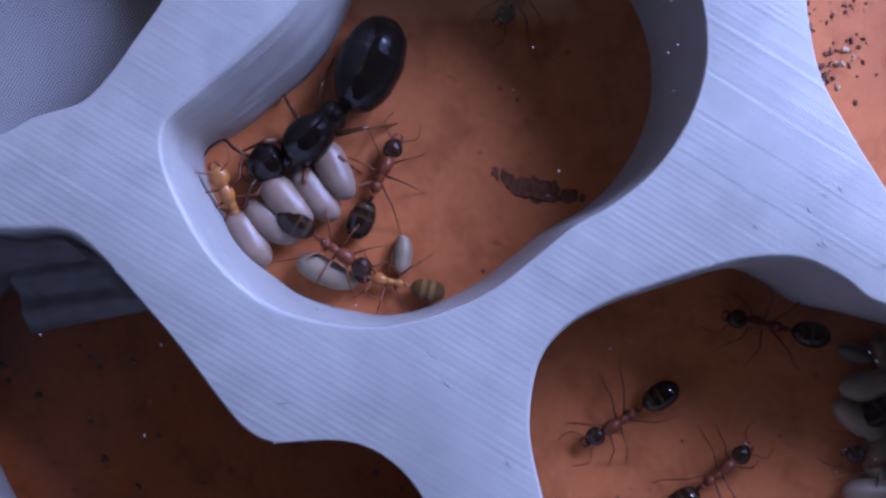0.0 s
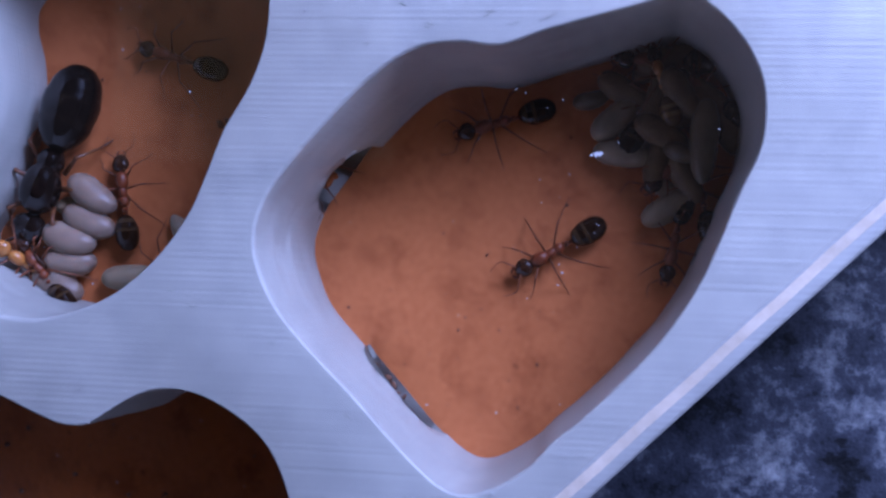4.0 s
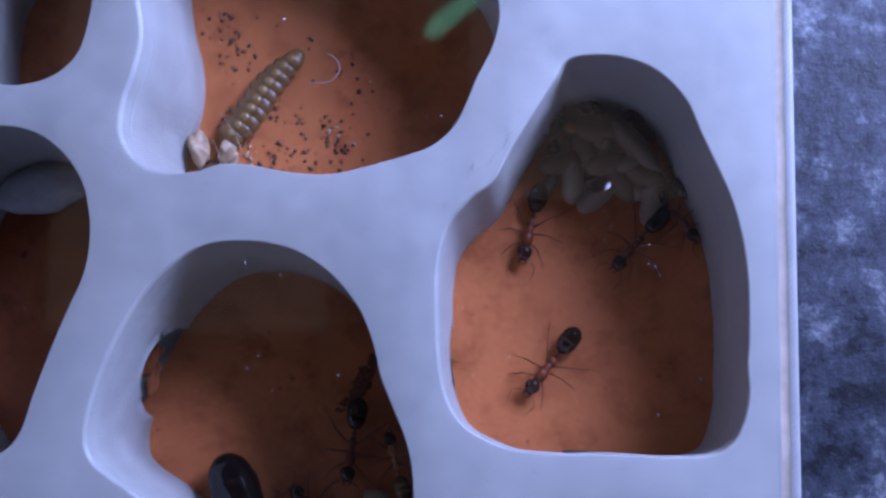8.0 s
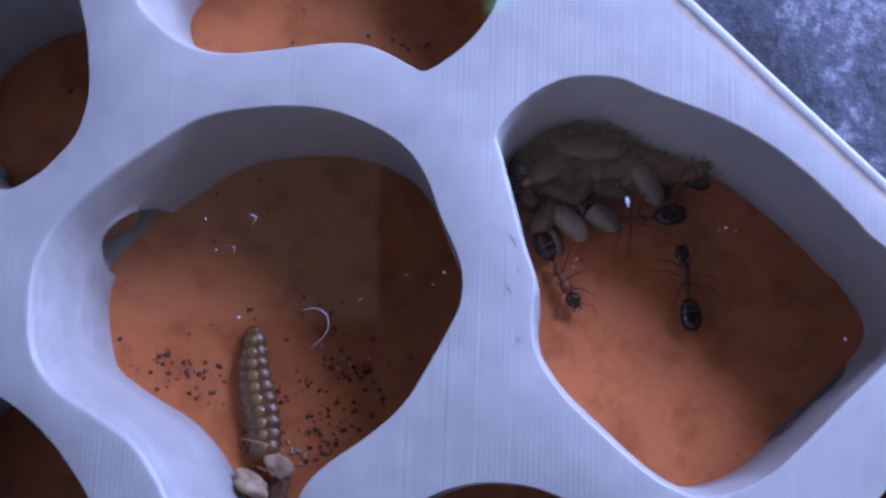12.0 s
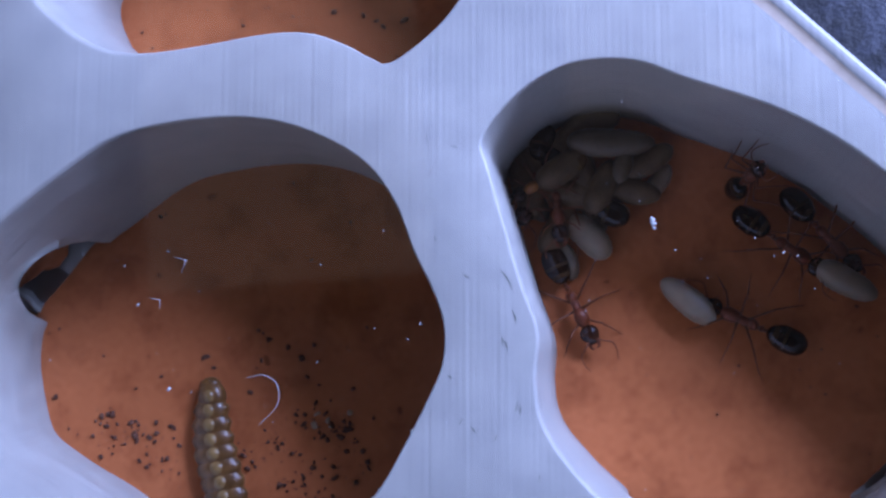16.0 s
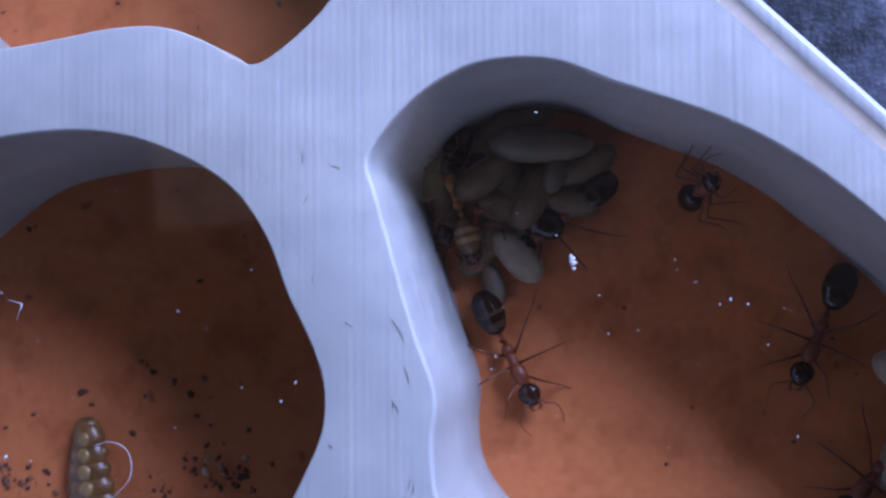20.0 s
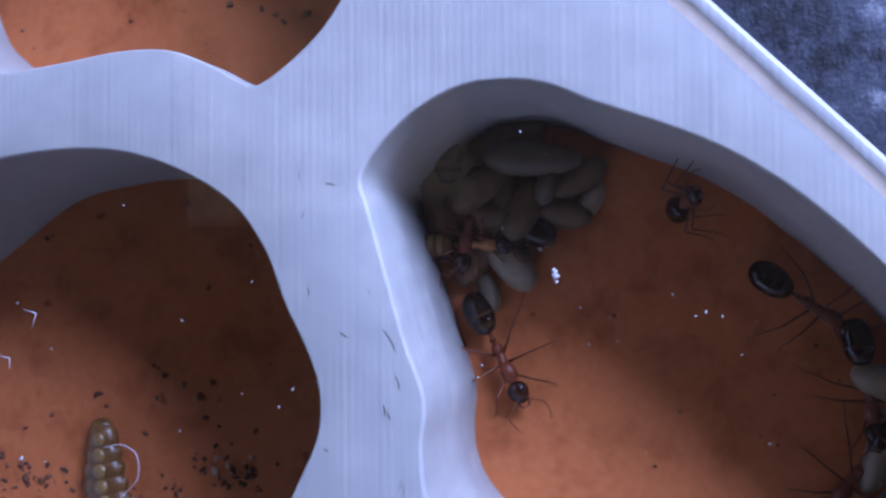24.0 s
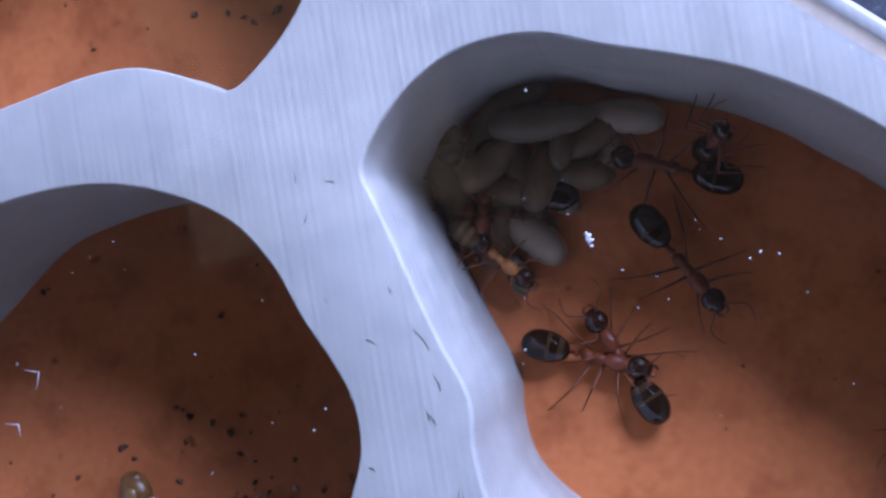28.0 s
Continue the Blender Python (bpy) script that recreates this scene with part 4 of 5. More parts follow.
def inside(rows, x, y, margin):
    line = closed_curve(rows, 80)
    line = line[:, :2] - outward(line) * (line[:, 2:3] + margin)
    hit = False
    for (x0, y0), (x1, y1) in zip(line, np.roll(line, -1, 0)):
        if (y0 > y) != (y1 > y) and x < x0 + (y - y0) / (y1 - y0) * (x1 - x0):
            hit = not hit
    return hit


def scatter(name, label, chamber, clusters, material, seed, size=(0.08, 0.3)):
    """Crumbs strewn over a chamber floor in clusters: x, y, spread, how many."""
    rnd, bm = random.Random(seed), bmesh.new()
    for cx, cy, spread, many in clusters:
        for k in range(many):
            x, y = rnd.gauss(cx, spread), rnd.gauss(cy, spread)
            if inside(CHAMBERS[chamber], x, y, 0.5):
                r = size[0] + (size[1] - size[0]) * rnd.random() ** 2.2
                lump(bm, (x, y, r * 0.4), (r * rnd.uniform(0.8, 1.6), r, r * 0.6), rnd.random(), 0.5, 6, 5, rnd.uniform(0, 180))
    return tagged(part(name, bm, material), label, "debris", kind="stuff")


scatter("crumbs", "dark crumbs of waste strewn over the larder floor", "larder", ((-38.3, 36.5, 1.5, 34), (-37.6, 34.8, 0.7, 26), (-36.5, 32.6, 1.1, 24), (-27.5, 26.5, 1.0, 30), (-30.4, 27.6, 0.5, 16), (-31.0, 23.6, 1.4, 60), (-32.8, 22.4, 0.8, 40), (-27.0, 23.0, 1.2, 26), (-26.3, 24.9, 0.4, 22), (-24.5, 29, 3.5, 30), (-26, 36, 5.0, 30), (-34, 40, 4, 14), (-35.8, 27.0, 0.8, 20), (-32.4, 27.8, 0.9, 20)), CRUMB, 3, (0.04, 0.21))
scatter("pale_crumbs", "pale crumbs among the larder waste", "larder", ((-27, 26.2, 1.2, 6), (-35.9, 23.6, 1.2, 20), (-37.6, 23.0, 0.9, 14)), PALE, 4, (0.1, 0.26))
scatter("waste_bits", "dark waste bits on the lower chamber floor", "lower", ((-1.2, -12.6, 0.9, 16), (-4.8, -12.0, 0.9, 9), (-13, -22, 6, 20), (-14, -30, 6, 22), (-8, -26, 5, 14)), CRUMB, 5, (0.06, 0.24))
scatter("fine_bits", "tiny dark specks on the brood chamber floor", "brood", ((-4, 4, 4.5, 26), (-9, 8, 4, 14), (3, 6, 3.5, 12)), CRUMB, 6, (0.04, 0.12))
rnd, bm = random.Random(26), bmesh.new()
for k in range(46):
    rad = 0.1 + 0.2 * rnd.random() ** 2
    lump(bm, (rnd.gauss(-2.2, 1.1), rnd.uniform(-4.2, -2.7), 0.35 + rad * 0.5), (rad * 1.5, rad, rad * 0.7), k, 0.5, 6, 5, rnd.uniform(0, 180))
tagged(part("tunnel_waste", bm, CRUMB), "dark clump of waste in a wall tunnel", "debris", kind="stuff")
scatter("soil_bits", "dark soil specks on the upper chamber floor", "upper", ((-10, 49, 4, 26), (-3, 42, 3, 18), (-12, 55, 4, 20)), CRUMB, 7, (0.06, 0.22))
scatter("grit", "dark grit on the queen chamber floor", "queen", ((-27, 0, 5, 26), (-35, 3, 4, 14)), CRUMB, 8, (0.04, 0.13))
bm = bmesh.new()
for k, (x, y, rad, turn) in enumerate(((-23.2, 3.1, 0.95, 40), (-22.4, 5.1, 0.5, 80), (-24.2, 1.5, 0.6, 20), (-23.7, 2.3, 0.7, 60), (-22.9, 4.2, 0.45, 0), (-25.0, 0.6, 0.3, 0), (-21.9, 6.0, 0.25, 0))):
    lump(bm, (x, y, 0.02), (rad * 1.25, rad * 0.75, 0.045), k + 40, 0.5, 30, 12, turn)
tagged(part("mould_stain", bm, STAIN), "dark brown smudge of mould on the queen chamber floor", "stain", kind="stuff")
scatter("far_grit", "dark specks on the far chamber floors", "water", ((-51, 8, 5, 20),), CRUMB, 9, (0.06, 0.2))
scatter("clay_crumbs", "orange clay crumbs fallen in a wall tunnel", "upper_far", ((-29, 57, 4, 24),), CRUMB, 10, (0.06, 0.25))


for x, y, rx, ry, turn, seed in ((-42.5, 4.6, 1.7, 0.95, 62, 1), (-42.0, 2.7, 1.2, 0.6, 80, 6), (-43.2, 3.4, 0.8, 0.5, 20, 8), (-16.6, 4.0, 0.9, 0.7, 20, 2), (-33.2, 49.4, 3.0, 1.0, 5, 3), (-1.4, -4.6, 1.2, 0.6, 0, 4)):
    bm = bmesh.new()
    lump(bm, (0, 0, 0), (rx, ry, 0.26), seed * 7, 0.45, 24, 14)
    tagged(part("clay_clod", bm, CLAY), "orange clay clod lying in a wall tunnel", "clay", "clay in the tunnels").matrix_world = pose(x * MM, y * MM, 0.5 * MM, 0, 0, turn)


# ---- lower chamber: folded grey film; far chambers: mesh screen and pale wad ----
def build_film():
    """A stiff ribbed film: a folded flap on the floor and a lining up the wall."""
    film = tagged(new("plastic_film"), "ribbed translucent grey plastic film lining the wall", "plastic film")
    bm = bmesh.new()
    nx, ny, rows = 36, 10, []
    for j in range(ny + 1):
        v = j / ny
        row = []
        for i in range(nx + 1):
            u = i / nx
            x = -27.4 + 5.8 * u - 0.4 * v
            y = -24.2 - 7.9 * v - 0.9 * (1 - u) * math.sin(v * 3) + (0.8 * (1 - u) if v > 0.9 else 0)
            row.append(bm.verts.new((x, y, 0.6 + 4.2 * (1 - u) ** 1.5 + 0.42 * math.sin(u * 17 + v * 1.2) * (1 - 0.4 * u))))
        rows.append(row)
    for a, b in zip(rows, rows[1:]):
        for i in range(nx):
            bm.faces.new((a[i], a[i + 1], b[i + 1], b[i]))
    bmesh.ops.solidify(bm, geom=bm.faces[:], thickness=0.14)
    part("flap", bm, GREY, film, "folded grey flap with ribs")
    line = closed_curve(CHAMBERS["lower"], 160)
    out, lean = outward(line), line[:, 2:3]
    keep = [k for k in range(160) if line[k, 0] < (-22.5 if line[k, 1] > -30 else -15)]
    cut = next((i for i in range(1, len(keep)) if keep[i] - keep[i - 1] > 1), 0)
    keep = keep[cut:] + keep[:cut]
    bm, rows = bmesh.new(), []
    for j in range(9):
        z = 0.4 + 11.9 * j / 8
        inset = np.maximum(lean, 0.3) * (1 - z / TOP) ** 0.8 + 0.75 + 0.12 * np.sin(np.arange(160) * 1.1)[:, None]
        ring = line[:, :2] - out * inset
        rows.append([bm.verts.new((*ring[k], z)) for k in keep])
    for a, b in zip(rows, rows[1:]):
        for i in range(len(keep) - 1):
            bm.faces.new((a[i], a[i + 1], b[i + 1], b[i]))
    bmesh.ops.solidify(bm, geom=bm.faces[:], thickness=0.12)
    part("wall_lining", bm, GREY, film, "grey film standing against the wall")
    return film


build_film()


def mesh_material():
    m, n, l, b = nodes_of("woven_grey_mesh")
    tc, sep = n.new("ShaderNodeTexCoord"), n.new("ShaderNodeSeparateXYZ")
    l.new(tc.outputs["Object"], sep.inputs[0])
    waves = []
    for axis in (0, 1):
        k, s = n.new("ShaderNodeMath"), n.new("ShaderNodeMath")
        k.operation, s.operation = "MULTIPLY", "SINE"
        k.inputs[1].default_value = 2 * math.pi / (0.26 * MM)
        l.new(sep.outputs[axis], k.inputs[0])
        l.new(k.outputs[0], s.inputs[0])
        waves.append(s.outputs[0])
    mx = n.new("ShaderNodeMath")
    mx.operation = "MULTIPLY"
    l.new(waves[0], mx.inputs[0])
    l.new(waves[1], mx.inputs[1])
    l.new(ramp(n, l, mx.outputs[0], [(0.0, (0.16, 0.155, 0.15)), (0.6, (0.46, 0.45, 0.44))]).outputs[0], b.inputs["Base Color"])
    b.inputs["Roughness"].default_value, b.inputs["Metallic"].default_value = 0.5, 0.0
    bump(n, l, mx.outputs[0], b, 0.5, 0.05)
    return m


bm = bmesh.new()
line = closed_curve(CHAMBERS["mesh"], 90)
line = line[:, :2] - outward(line) * 0.05
lower, upper = [bm.verts.new((x, y, 7.6)) for x, y in line], [bm.verts.new((x, y, 7.8)) for x, y in line]
bm.faces.new(upper)
bm.faces.new(lower[::-1])
for i in range(90):
    bm.faces.new((lower[i], lower[(i + 1) % 90], upper[(i + 1) % 90], upper[i]))
part("mesh_screen", bm, mesh_material(), nest, "fine woven grey mesh screen", smooth=False)

bm = bmesh.new()
lump(bm, (0, 0, 0), (4.6, 2.3, 2.2), 12, 0.16, 24, 16)
tagged(part("cotton_wad", bm, two_tone("grey_cotton", (0.4, 0.41, 0.42), (0.55, 0.55, 0.54), 0.8, 0.9, 0.5, 0.15)), "pale grey cotton wad pressed against a chamber wall", "cotton wad").matrix_world = pose(-53.4 * MM, 19.6 * MM, 2.0 * MM, 0, 0, 8)

# ---- a green light stick on the corner wall: only its mirror image in the lid shows ----
def build_light_stick():
    stick = tagged(new("light_stick"), "green glowing light stick on the wall, mirrored in the lid", "light stick")
    tip, way = Vector((-33, 136, 273)), Vector((21, 23, 8))
    glow, n, l, b = nodes_of("green_glow")
    b.inputs["Base Color"].default_value, b.inputs["Roughness"].default_value = (0.1, 0.5, 0.12, 1), 0.3
    b.inputs["Emission Color"].default_value, b.inputs["Emission Strength"].default_value = (0.36, 1.0, 0.40, 1), 2.4
    for name, start, end, rad, material, label in (("glowing_tip", 0.0, 1.6, 2.8, glow, "glowing green tip"), ("shaft", 1.6, 3.05, 3.2, SCRAP, "dark green shaft")):
        bm = bmesh.new()
        tube(bm, [tip + way * (start + (end - start) * u) for u in (0, 0.03, 0.5, 0.97, 1)], [rad * k for k in (0.6, 1, 1, 1, 0.9)], 16)
        part(name, bm, material, stick, label)
    return stick


build_light_stick()


# ---- two dim ceiling lights, which the lid mirrors as a faint beige veil ----
def build_ceiling_light(x0, x1, y0, y1):
    light = tagged(new("ceiling_light"), "dim warm beige light panel on the ceiling", "ceiling light", "ceiling lights")
    warm, n, l, b = nodes_of("warm_diffuser")
    b.inputs["Base Color"].default_value = (0.6, 0.5, 0.36, 1)
    b.inputs["Emission Color"].default_value, b.inputs["Emission Strength"].default_value = (1.0, 0.70, 0.32, 1), 0.25
    bm = bmesh.new()
    box(bm, x0 + 4, x1 - 4, y0 + 4, y1 - 4, 520, 526)
    part("diffuser", bm, warm, light, "glowing beige diffuser", smooth=False)
    bm = bmesh.new()
    for b in ((x0, x1, y0, y0 + 4), (x0, x1, y1 - 4, y1), (x0, x0 + 4, y0 + 4, y1 - 4), (x1 - 4, x1, y0 + 4, y1 - 4), (x0 + 4, x1 - 4, y0 + 4, y1 - 4)):
        box(bm, *b, 526 if b[1] - b[0] > 20 and b[3] - b[2] > 20 else 519, 530)
    part("frame", bm, WALL, light, smooth=False)


build_ceiling_light(-255, -96, 66, 330)
build_ceiling_light(-30, 150, 138, 330)

# ---- on the lid: fibre, flake and dust; on the web: scraps and scuffs ----
ON_LID = TOP + 0.09
bm = bmesh.new()
tube(bm, smooth_line([(-25.95, 29.1, ON_LID + .04), (-25.1, 28.5, ON_LID + .07), (-24.85, 27.5, ON_LID + .09), (-25.7, 26.6, ON_LID + .07), (-27.35, 26.55, ON_LID + .04)], 6), [0.02] * 25, 5)
tagged(part("fibre", bm, DUST), "curled white fibre lying on the clear lid", "fibre")
bm = bmesh.new()
for k, (dx, dy, r) in enumerate(((0, 0, 0.16), (0.08, 0.16, 0.15), (-0.16, -0.18, 0.12), (0.14, 0.32, 0.13), (-0.05, 0.14, 0.1))):
    lump(bm, (-2.8 + dx, 18.3 + dy, ON_LID + .05), (r * 0.8, r * 0.6, 0.03), k, 0.6, 12, 6)
tagged(part("dust_flake", bm, DUST), "white dust flake lying on the clear lid", "dust flake")
for pts in (((-24.1, 37.6), (-23.7, 36.9), (-24.5, 36.5)), ((-26.9, 36.9), (-26.5, 36.3), (-26.9, 35.9))):
    bm = bmesh.new()
    tube(bm, [(x, y, ON_LID + .04) for x, y in pts], [0.022, 0.028, 0.02], 5)
    tagged(part("lint", bm, DUST), "bent white lint thread on the clear lid", "lint", "lint on the lid")
rnd, bm = random.Random(21), bmesh.new()
for x, y, r in ((-24.1, 38.1, .08), (-27.7, 37.1, .14), (-29.8, 32, .16), (1.1, 24.6, .09), (1, 12, .1), (.5, 13.7, .07), (-17.5, 23.8, .07), (-14, 29.4, .06), (.7, 9.4, .06), (-28.9, 30.9, .09), (-31.5, 11.3, .1), (-28.6, 10.4, .09), (-23.5, 2.6, .09), (-30.7, 2.9, .06), (-29.9, 3.9, .06), (-18.9, -10.4, .09), (-13, 3, .07), (4.5, 3.3, .09), (6.7, 6.5, .07), (.5, 12.2, .07), (1.4, 11.3, .08), (-22, 11.5, .09)):
    lump(bm, (x, y, ON_LID + .02), (r * 0.75, r * 0.55, 0.04), x * y, 0.6, 8, 6)
for k in range(420):
    x, y = rnd.uniform(-60, 10), rnd.uniform(-40, 62)
    r = 0.014 + 0.034 * rnd.random() ** 2
    lump(bm, (x, y, ON_LID + .01), (r * rnd.uniform(1, 2.2), r, 0.02), k, 0.4, 6, 4, rnd.uniform(0, 180))
tagged(part("dust", bm, DUST), "fine white dust specks on the clear lid", "dust", kind="stuff")
bm = bmesh.new()
for x, y, turn, ln in ((-11, 22.1, 75, 1.3), (-12.2, 20.3, 60, .8), (-13.7, 19.8, 50, .6), (-15.8, 16.6, 30, .6), (-18.6, 18.3, 20, .5), (-18.5, 17.4, 80, .45), (-17.3, 20.5, 100, .4), (-12.2, 26.9, 60, .4), (-7.5, 29.9, 120, .5), (-8.1, -4.2, 10, .5), (-17.7, 12.9, 30, .4), (-15.8, 16.3, 40, .5), (-35.2, 17.8, 15, .7), (-1.5, -3.7, 5, .6), (-15.1, -6.9, 40, .8), (-13.7, 19.5, 70, .6), (-13.4, -6.5, 30, .8), (-14.6, -15.6, 85, .8), (-17.9, 16.2, 20, .5), (-8.3, 31.5, 50, .6), (-9.6, 29.9, 20, .5), (-12.5, 24, 100, .5), (-10, 24.6, 60, .4)):
    a = radians(turn)
    dx, dy = math.cos(a) * ln / 2, math.sin(a) * ln / 2
    tube(bm, smooth_line([(x - dx, y - dy, TOP + .01), (x + dy * .15, y - dx * .15, TOP + .015), (x + dx, y + dy, TOP + .01)], 3), [0.008, 0.016, 0.022, 0.02, 0.017, 0.014, 0.008], 5)
tagged(part("scraps", bm, SCRAP), "tiny green-black scraps caught under the lid", "scraps", kind="stuff")


# ---- what moves: seconds, place in millimetres, heading in degrees ----
TRACKS = {
    "wall_sitter": [(0, -10.3, 16.4, -116), (1, -10.6, 17.0, -112), (2, -10.8, 16.6, -118), (4.5, -10.2, 15.9, -118), (6, -10.4, 16.1, -118), (7, -8.9, 17.1, -98), (8, -8.5, 17.7, -102), (10, -8.5, 17.8, -103), (11, -8.8, 19.4, -115), (12, -8.5, 19.3, -107), (13, -8.7, 19.4, -108), (16, -8.7, 19.5, -110), (17, -8.8, 18.4, -112), (20, -9.2, 18.1, -109), (23, -9.1, 18.5, -109), (26, -9.2, 18.6, -107), (27, -9.3, 18.4, -110), (27.5, -9.0, 18.3, -104), (28, -8.4, 15.5, -67)],
    "pupa_bearer": [(0, -1.4, 9.7, 114), (0.5, -1.4, 12.5, 180), (1, -2.5, 15.2, 246), (2, -1.5, 13.2, 262), (4.5, -0.9, 12.3, 256), (5, -1.5, 11.5, 256), (6, -1.0, 11.8, 239), (7, -4.1, 8.4, 164), (8, -6.5, 5.3, 233), (9, -6.4, 5.2, 229), (9.5, -6.4, 5.4, 223), (10, -6.0, 11.9, 153), (10.5, -2.0, 11.5, 78), (11, 2.0, 10.2, 4), (12, -1.5, 11.3, 53), (12.5, -4.4, 9.4, 128), (13, -7.6, 6.1, 202), (14.5, -4.8, 8.5, 155), (16, -1.7, 10.1, 110), (17, -4.2, 10.8, 156), (18, 5.1, 5.2, 212), (19, 4.4, 6.5, 199), (20, 3.9, 6.8, 201), (23, 5.0, 4.3, 190), (24, 4.3, 2.4, 235), (24.5, 5.0, 8.0, 178), (25, 5.1, 12.6, 121), (26, -1.3, 15.4, 189), (27, -3.4, 16.2, 189), (28, -1.4, 14.5, 255)],
    "brood_nurse": [(0, 0.8, 22.0, -120), (2, -0.6, 21.0, -110), (4.5, 0.5, 23.5, -90), (6, -2.8, 19.6, -124), (7, -2.8, 16.6, -140), (8, 1.1, 16.5, -130), (9, -0.6, 15.0, -179), (9.5, -0.1, 14.6, -154), (10, 0.6, 14.9, -172), (11, 0.4, 16.6, -203), (12, -0.4, 17.9, -215), (12.3, 0.2, 16.8, -160), (12.65, 0.7, 15.4, -100), (13, 1.2, 14.2, -40), (16, 3.7, 12.1, -82), (16.35, 2.8, 13.6, -25), (16.65, 1.6, 15.2, 35), (17, 0.6, 16.7, 89), (18, 2.5, 21.0, 121), (19, 1.0, 21.4, 156), (20, -1.6, 21.4, 172), (21.5, 0.4, 14.2, 236), (23, 5.3, 8.2, 292), (24, 5.5, 7.8, 281), (24.5, 4.8, 6.2, 210), (25, 3.6, 4.9, 139), (26, 4.0, 12.7, 99), (27, 2.5, 18.2, 110), (28, 2.5, 18.0, 112)],
    "tunnel_ant": [(0, -6.9, 5.2, -73), (0.5, -8.0, 8.0, -98), (1, -7.8, 10.6, -119), (2, -14.1, 9.0, -114, 1.6), (3, -17.6, 5.6, -165), (3.8, -17.9, 5.0, -90), (4.4, -17.0, 5.0, -10), (5, -14.3, 5.0, -8), (6, -15.6, 5.2, 0), (6.6, -17.4, 5.0, 20), (7.2, -17.9, 5.0, 80), (25, -17.9, 5.0, 80), (25.6, -17.4, 5.2, 40), (26.4, -15.6, 6.2, 38), (27, -12.6, 8.5, 44), (27.5, -7.9, 11.8, 37), (28, -7.6, 14.0, 69)],
    "queen_nurse": [(0, -22.9, -11.5, 42, 0.9), (1, -23.2, -11.7, 47, 0.9), (2, -22.9, -10.8, 52, 0.9), (3.2, -24.0, -15.0, 125, 1.2), (4.5, -26.4, -16.9, 190, 1.0), (28, -26.4, -16.9, 192, 1.0)],
    "queen_side": [(0, -26.1, -7.4, 142), (2, -26.0, -7.5, 145), (4.5, -25.8, -8.5, 143), (6, -26.1, -8.4, 143), (28, -26.0, -7.6, 144)],
    "queen_gold": [(0, -19.4, -7.8, -117), (1, -19.4, -8.0, -122), (2, -19.9, -8.6, -97), (4.5, -20.4, -9.4, -90), (5, -20.4, -8.3, -100), (5.5, -20.2, -8.7, -170), (6, -19.9, -9.0, -239), (7, -19.6, -4.9, -256), (8, -19.7, -3.9, -253), (11, -19.9, -3.9, -252), (28, -19.9, -3.9, -252)],
    "queen_scout": [(0, -36.5, 6.0, -60), (1, -34.0, 4.8, -80), (2, -26.4, 1.4, -122), (4.5, -31.7, 1.8, -157), (5, -32.5, 1.4, -163), (6, -28.2, 2.0, -100), (7, -23.7, -1.7, -90), (8, -23.6, -2.3, -96), (9, -22.9, -1.8, -80), (10, -22.9, -1.4, -84), (10.5, -22.3, 0.4, -14), (11, -21.6, 2.2, 56), (28, -21.6, 2.2, 58)],
    "heap_ant": [(0, -4.3, 25.6, 150, 1.6), (16, -4.2, 26.4, 165, 1.6), (18, -4.4, 26.4, 124, 1.6), (20, -5.0, 26.2, 60, 1.6), (23, -6.0, 25.9, 10, 1.2), (24, -5.7, 24.2, -46, 1.0), (25, -6.3, 22.9, -46, 1.0), (26, -6.4, 22.8, -48, 1.0), (27, -6.6, 22.3, -76, 1.0), (28, -6.9, 23.0, -92, 1.0)],
    "wall_worker": [(0, 3.2, 22.5, 150), (9, 2.6, 22.4, 160), (10, 0.4, 20.6, 168), (11, 3.4, 21.8, 120), (12, 4.6, 19.6, 110), (13, 5.0, 18.2, 100), (14.5, 5.9, 14.5, -60), (15.5, 6.2, 11.6, -88), (16, 6.0, 10.7, -95), (16.6, 6.3, 7.0, -100), (17.4, 5.0, 1.0, -120), (18.2, 0.5, -0.6, -175), (28, 0.4, -0.6, -176)],
    "huddler": [(0, -5.6, 27.0, -140, 0.4), (9.5, -5.0, 27.0, -120, 0.4), (11, 0.6, 25.8, -50, 1.6), (13, 1.4, 24.6, -58, 1.4), (14, 0.4, 25.6, -90, 1.4), (15.2, -4.6, 27.2, -150, 0.4), (28, -5.0, 26.8, -130, 0.4)],
    "crowder": [(0, -1.6, 27.6, -170, 0.6), (10, -1.4, 27.4, -160, 0.8), (12, -2.6, 26.6, -30, 1.6), (13, -2.4, 26.4, -40, 1.6), (14.5, -4.0, 26.6, -90, 1.2), (16, -4.6, 25.0, -130, 0.9), (28, -4.8, 25.2, -150, 0.9)],
    "queen_front": [(0, -27.3, -17.0, -172, 0.9, -35), (28, -27.8, -17.2, -176, 0.9, -35)],
    "heap_guard": [(0, -3.8, 24.1, 110, 0.2), (9, -3.8, 24.1, 110, 0.2), (28, -3.4, 24.6, 116, 0.2)],
}


def stepping(rows, step=0.15):
    """For each tick, whether the ant walks then."""
    t, out = 0.0, []
    while t <= 28.0:
        k = max(i for i, r in enumerate(rows) if r[0] <= t + 1e-6)
        a, b = rows[k], rows[min(k + 1, len(rows) - 1)]
        far = math.hypot(b[1] - a[1], b[2] - a[2]) + abs(b[3] - a[3]) * 0.03
        out.append((t, min(1.0, far / max(b[0] - a[0], 0.1) / 3.0) if b is not a else 0.0))
        t = round(t + step, 3)
    return out


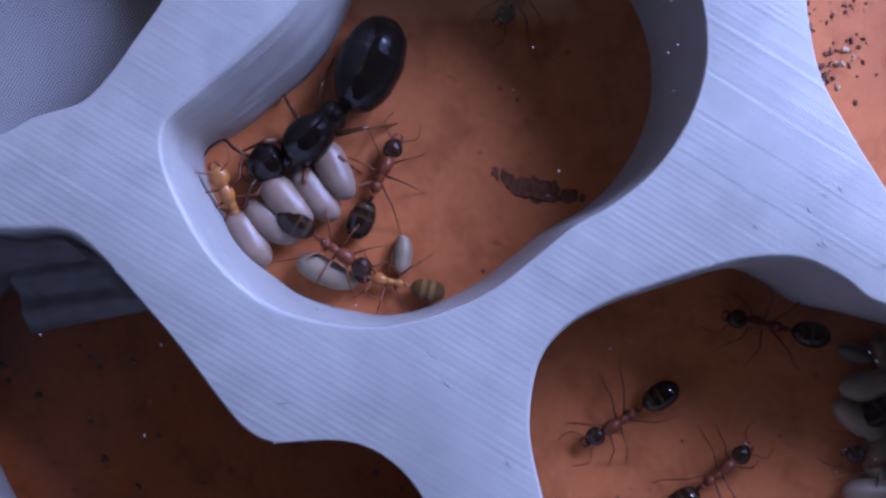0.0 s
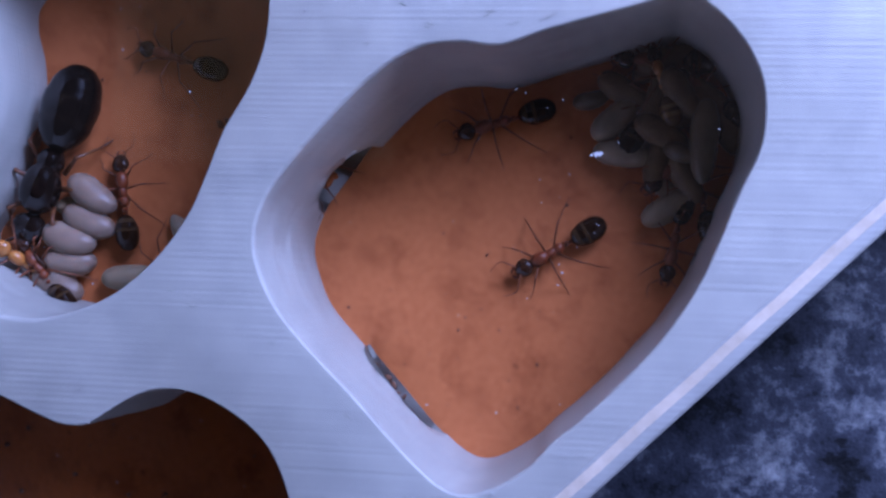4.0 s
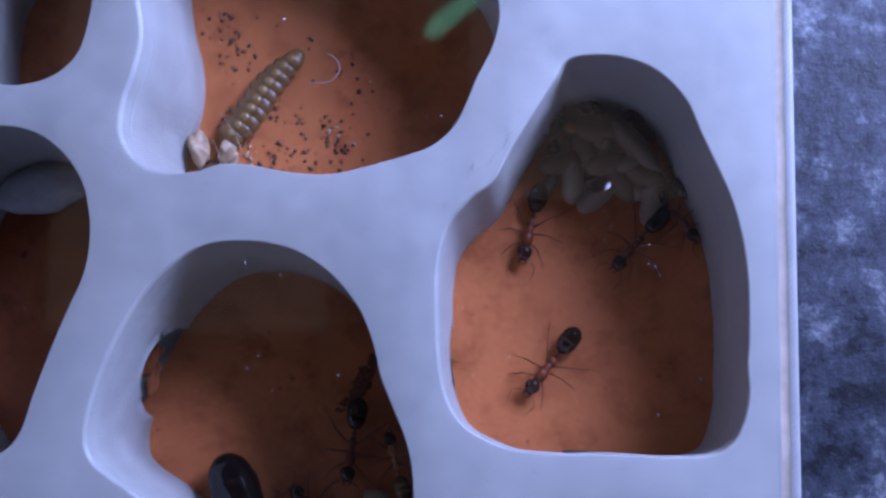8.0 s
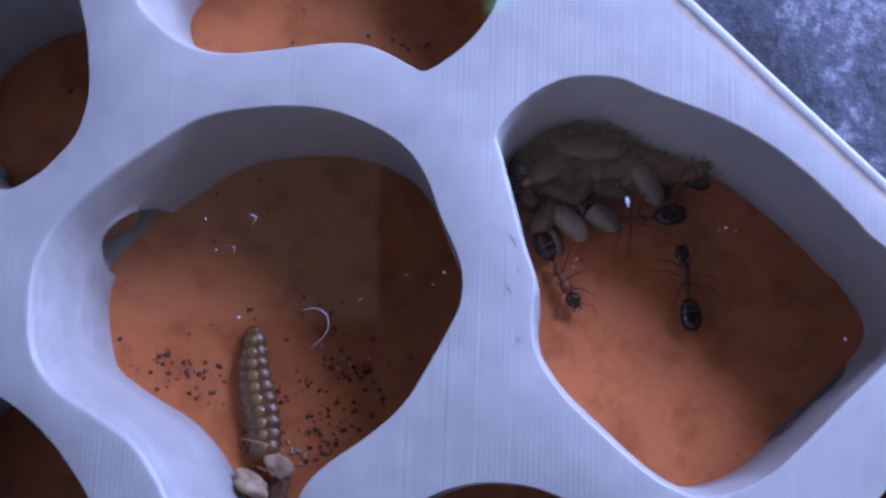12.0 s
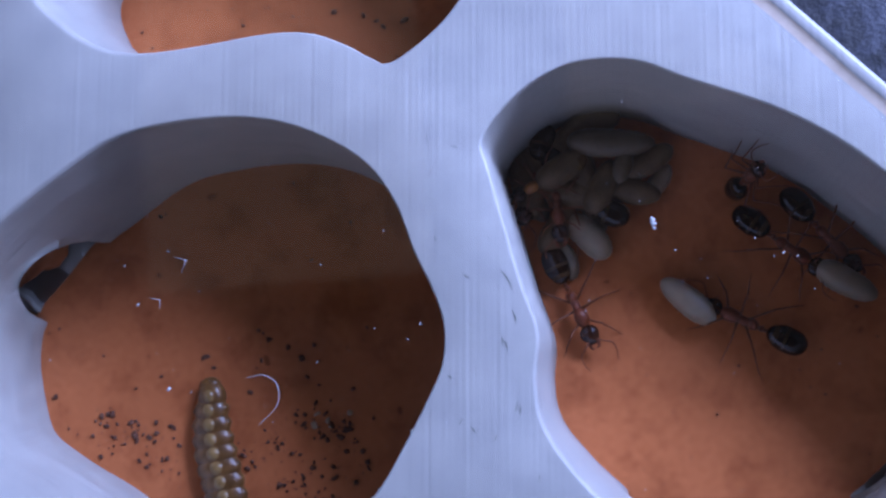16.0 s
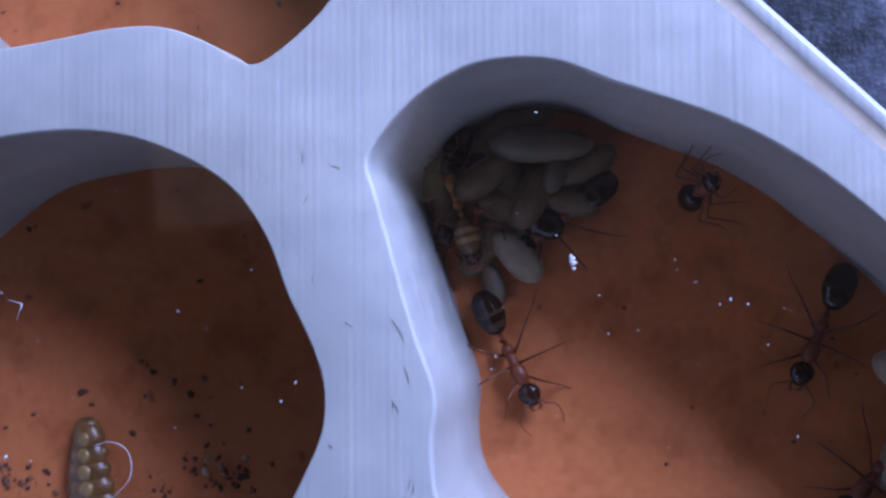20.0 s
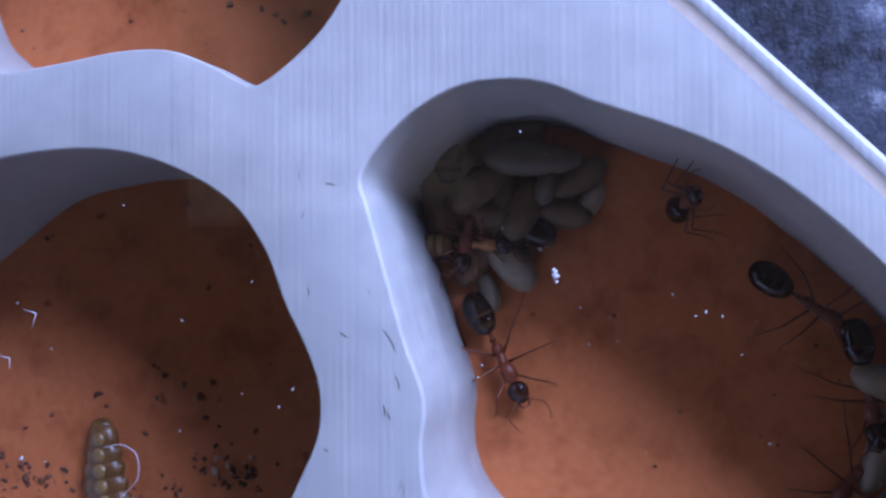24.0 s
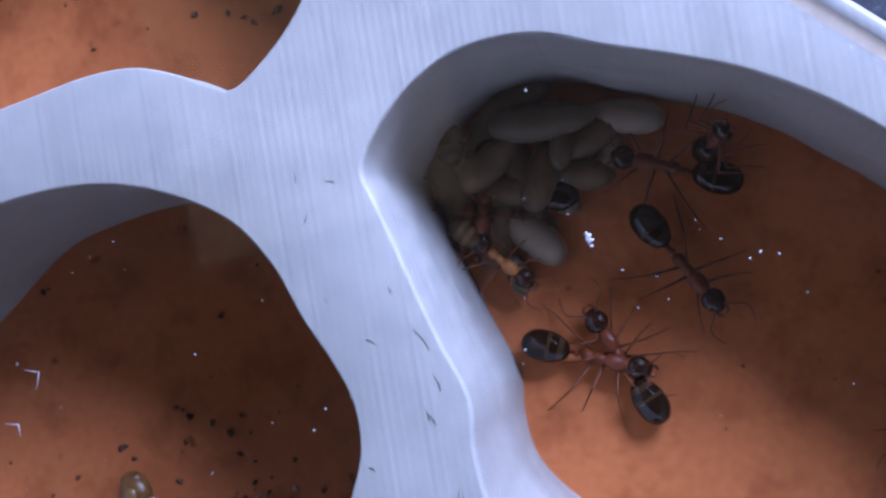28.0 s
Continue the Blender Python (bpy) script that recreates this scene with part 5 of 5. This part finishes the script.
def motions():
    moved = set()
    for name, rows in TRACKS.items():
        ant = ANTS[name]
        moved.add(ant)
        size = ant.scale.copy()
        rows = [(*r, 0.0, 0.0)[:6] if len(r) == 4 else (*r, 0.0)[:6] for r in rows]
        times = sorted({t for t in TICKS if t < 17.1} | {r[0] for r in rows} | {28.0})
        walk(ant, [(t, turned(t, ground_pose(*glide(rows, t)))) for t in times])
        ant.scale = size
        for n, leg in enumerate([c for c in ant.children if c.name.startswith("leg")]):
            side, phase = (1 if leg.location.y > 0 else -1), (0, 1, 1, 0, 0, 1)[n % 6]
            keys, was = [], None
            for i, (t, speed) in enumerate(stepping(rows)):
                swing = 16 * speed * (1 if (i + phase) % 2 else -1)
                if was is None or abs(swing - was) > 0.5:
                    if was == 0 and keys and keys[-1][0] < t - 0.2:
                        keys.append((round(t - 0.15, 3), pose(*leg.location, 0, 0, was)))
                    keys.append((t, pose(*leg.location, 0, 0, swing * side)))
                    was = swing
            if len(keys) > 2:
                keys.append((28.0, keys[-1][1])) if keys[-1][0] < 28.0 else None
                walk(leg, keys)
    # place in millimetres, pitch, heading
    for thing, rows in ((ANTS["clinger"], CLINGER), (PUPA, CARRIED), (FETCHED, BORNE), (DRAGGED, HIDDEN)):
        moved.add(thing)
        size = thing.scale.copy()
        times = sorted({t for t in TICKS if t < 17.1} | {r[0] for r in rows})
        walk(thing, [(t, turned(t, pose(x * MM, y * MM, z * MM, 0, pitch, yaw))) for t in times for x, y, z, pitch, yaw in (glide(rows, t),)])
        thing.scale = size
    # the queen shifts and straightens: place in millimetres and heading; then head and gaster on her own axes
    moved.add(queen)
    rows = [(0, -30.75, -9.7, -60), (2, -30.8, -10.0, -61), (4.5, -31.2, -11.0, -62), (28, -31.2, -11.1, -62)]
    walk(queen, [(t, turned(t, ground_pose(*glide(rows, t)))) for t in TICKS])
    for piece in queen.children:
        if piece.name.startswith("gaster"):
            walk(piece, [(t, pose(x * MM, y * MM, 2.3 * MM, 0, 0, a)) for t, x, y, a in ((0, -4.75, -0.75, 24), (2, -4.75, -0.5, 17), (4.5, -4.8, 0.2, 0), (28, -4.8, 0.2, 0))])
        elif piece.name.startswith(("head", "antenna")):
            walk(piece, [(t, pose(x * MM, y * MM, 0, 0, 0, a) @ pose(-4.6 * MM, 0, 0)) for t, x, y, a in ((0, 4.75, -0.8, -26), (2, 4.75, -0.6, -20), (4.5, 4.85, -0.05, 2), (28, 4.85, -0.05, 2))])
    # all that stands or lies in the nest turns with it
    for thing in [o for o in scene.objects if not o.parent and o.type in ("MESH", "EMPTY")]:
        if thing not in moved and not thing.name.startswith(("wall_", "ceiling", "worktop", "light_stick", "ceiling_light")):
            size, base = thing.scale.copy(), Matrix.LocRotScale(*thing.matrix_basis.decompose()[:2], None)
            walk(thing, [(t, turned(t, base)) for t in TICKS])
            thing.scale = size


CLINGER = [(0, 4.2, 19.0, 0.0, 0, -60), (9, 4.4, 19.0, 0.0, 0, -45), (12, 4.9, 17.6, 0.6, -40, -20), (14.5, 5.7, 16.4, 3.2, -78, -20), (28, 5.7, 16.5, 3.2, -78, -17)]
CARRIED = [(0, 2.3, 20.4, 0.0, 0, 77), (13.2, 2.3, 19.6, 0.0, 0, 77), (15.2, -0.6, 17.5, 0.3, 0, 85), (16, -3.4, 14.0, 0.3, 0, 95), (17, -8.2, 12.4, 0.3, 0, 135), (18, 0.5, 1.2, 0.3, 0, 190), (19, 2.0, -0.8, 0.0, 0, 200), (28, 2.0, -0.8, 0.0, 0, 200)]
BORNE = [(0, -2.6, 20.6, 0.0, 0, 40), (10.5, -2.6, 20.6, 0.0, 0, 40), (12, -2.7, 20.7, 0.3, 0, 100), (12.4, 0.0, 19.0, 0.3, 0, 60), (13, 3.8, 12.2, 0.3, 0, -40), (14.6, 4.6, 10.2, 0.3, 0, -60), (16, 4.6, 7.6, 0.3, 0, -75), (17.2, 5.0, 2.0, 0.3, 0, -80), (23.5, 5.2, 1.6, 0.3, 0, -80), (25, 6.1, 3.8, 0.3, 0, 20), (25.5, 4.9, 12.4, 0.3, 0, 60), (26, 4.6, 16.6, 0.3, 0, 80), (27, 3.4, 21.6, 0.3, 0, 120), (28, 3.4, 21.6, 0.3, 0, 120)]
HIDDEN = [(0, -17.4, 3.0, 0.2, 0, 60), (5.2, -17.2, 3.4, 0.2, 0, 60), (6, -13.4, 8.2, 0.5, 0, 40), (6.3, -13.4, 8.2, 0.5, 0, 40), (7, -17.2, 3.4, 0.2, 0, 60), (28, -17.4, 3.0, 0.2, 0, 60)]
motions()
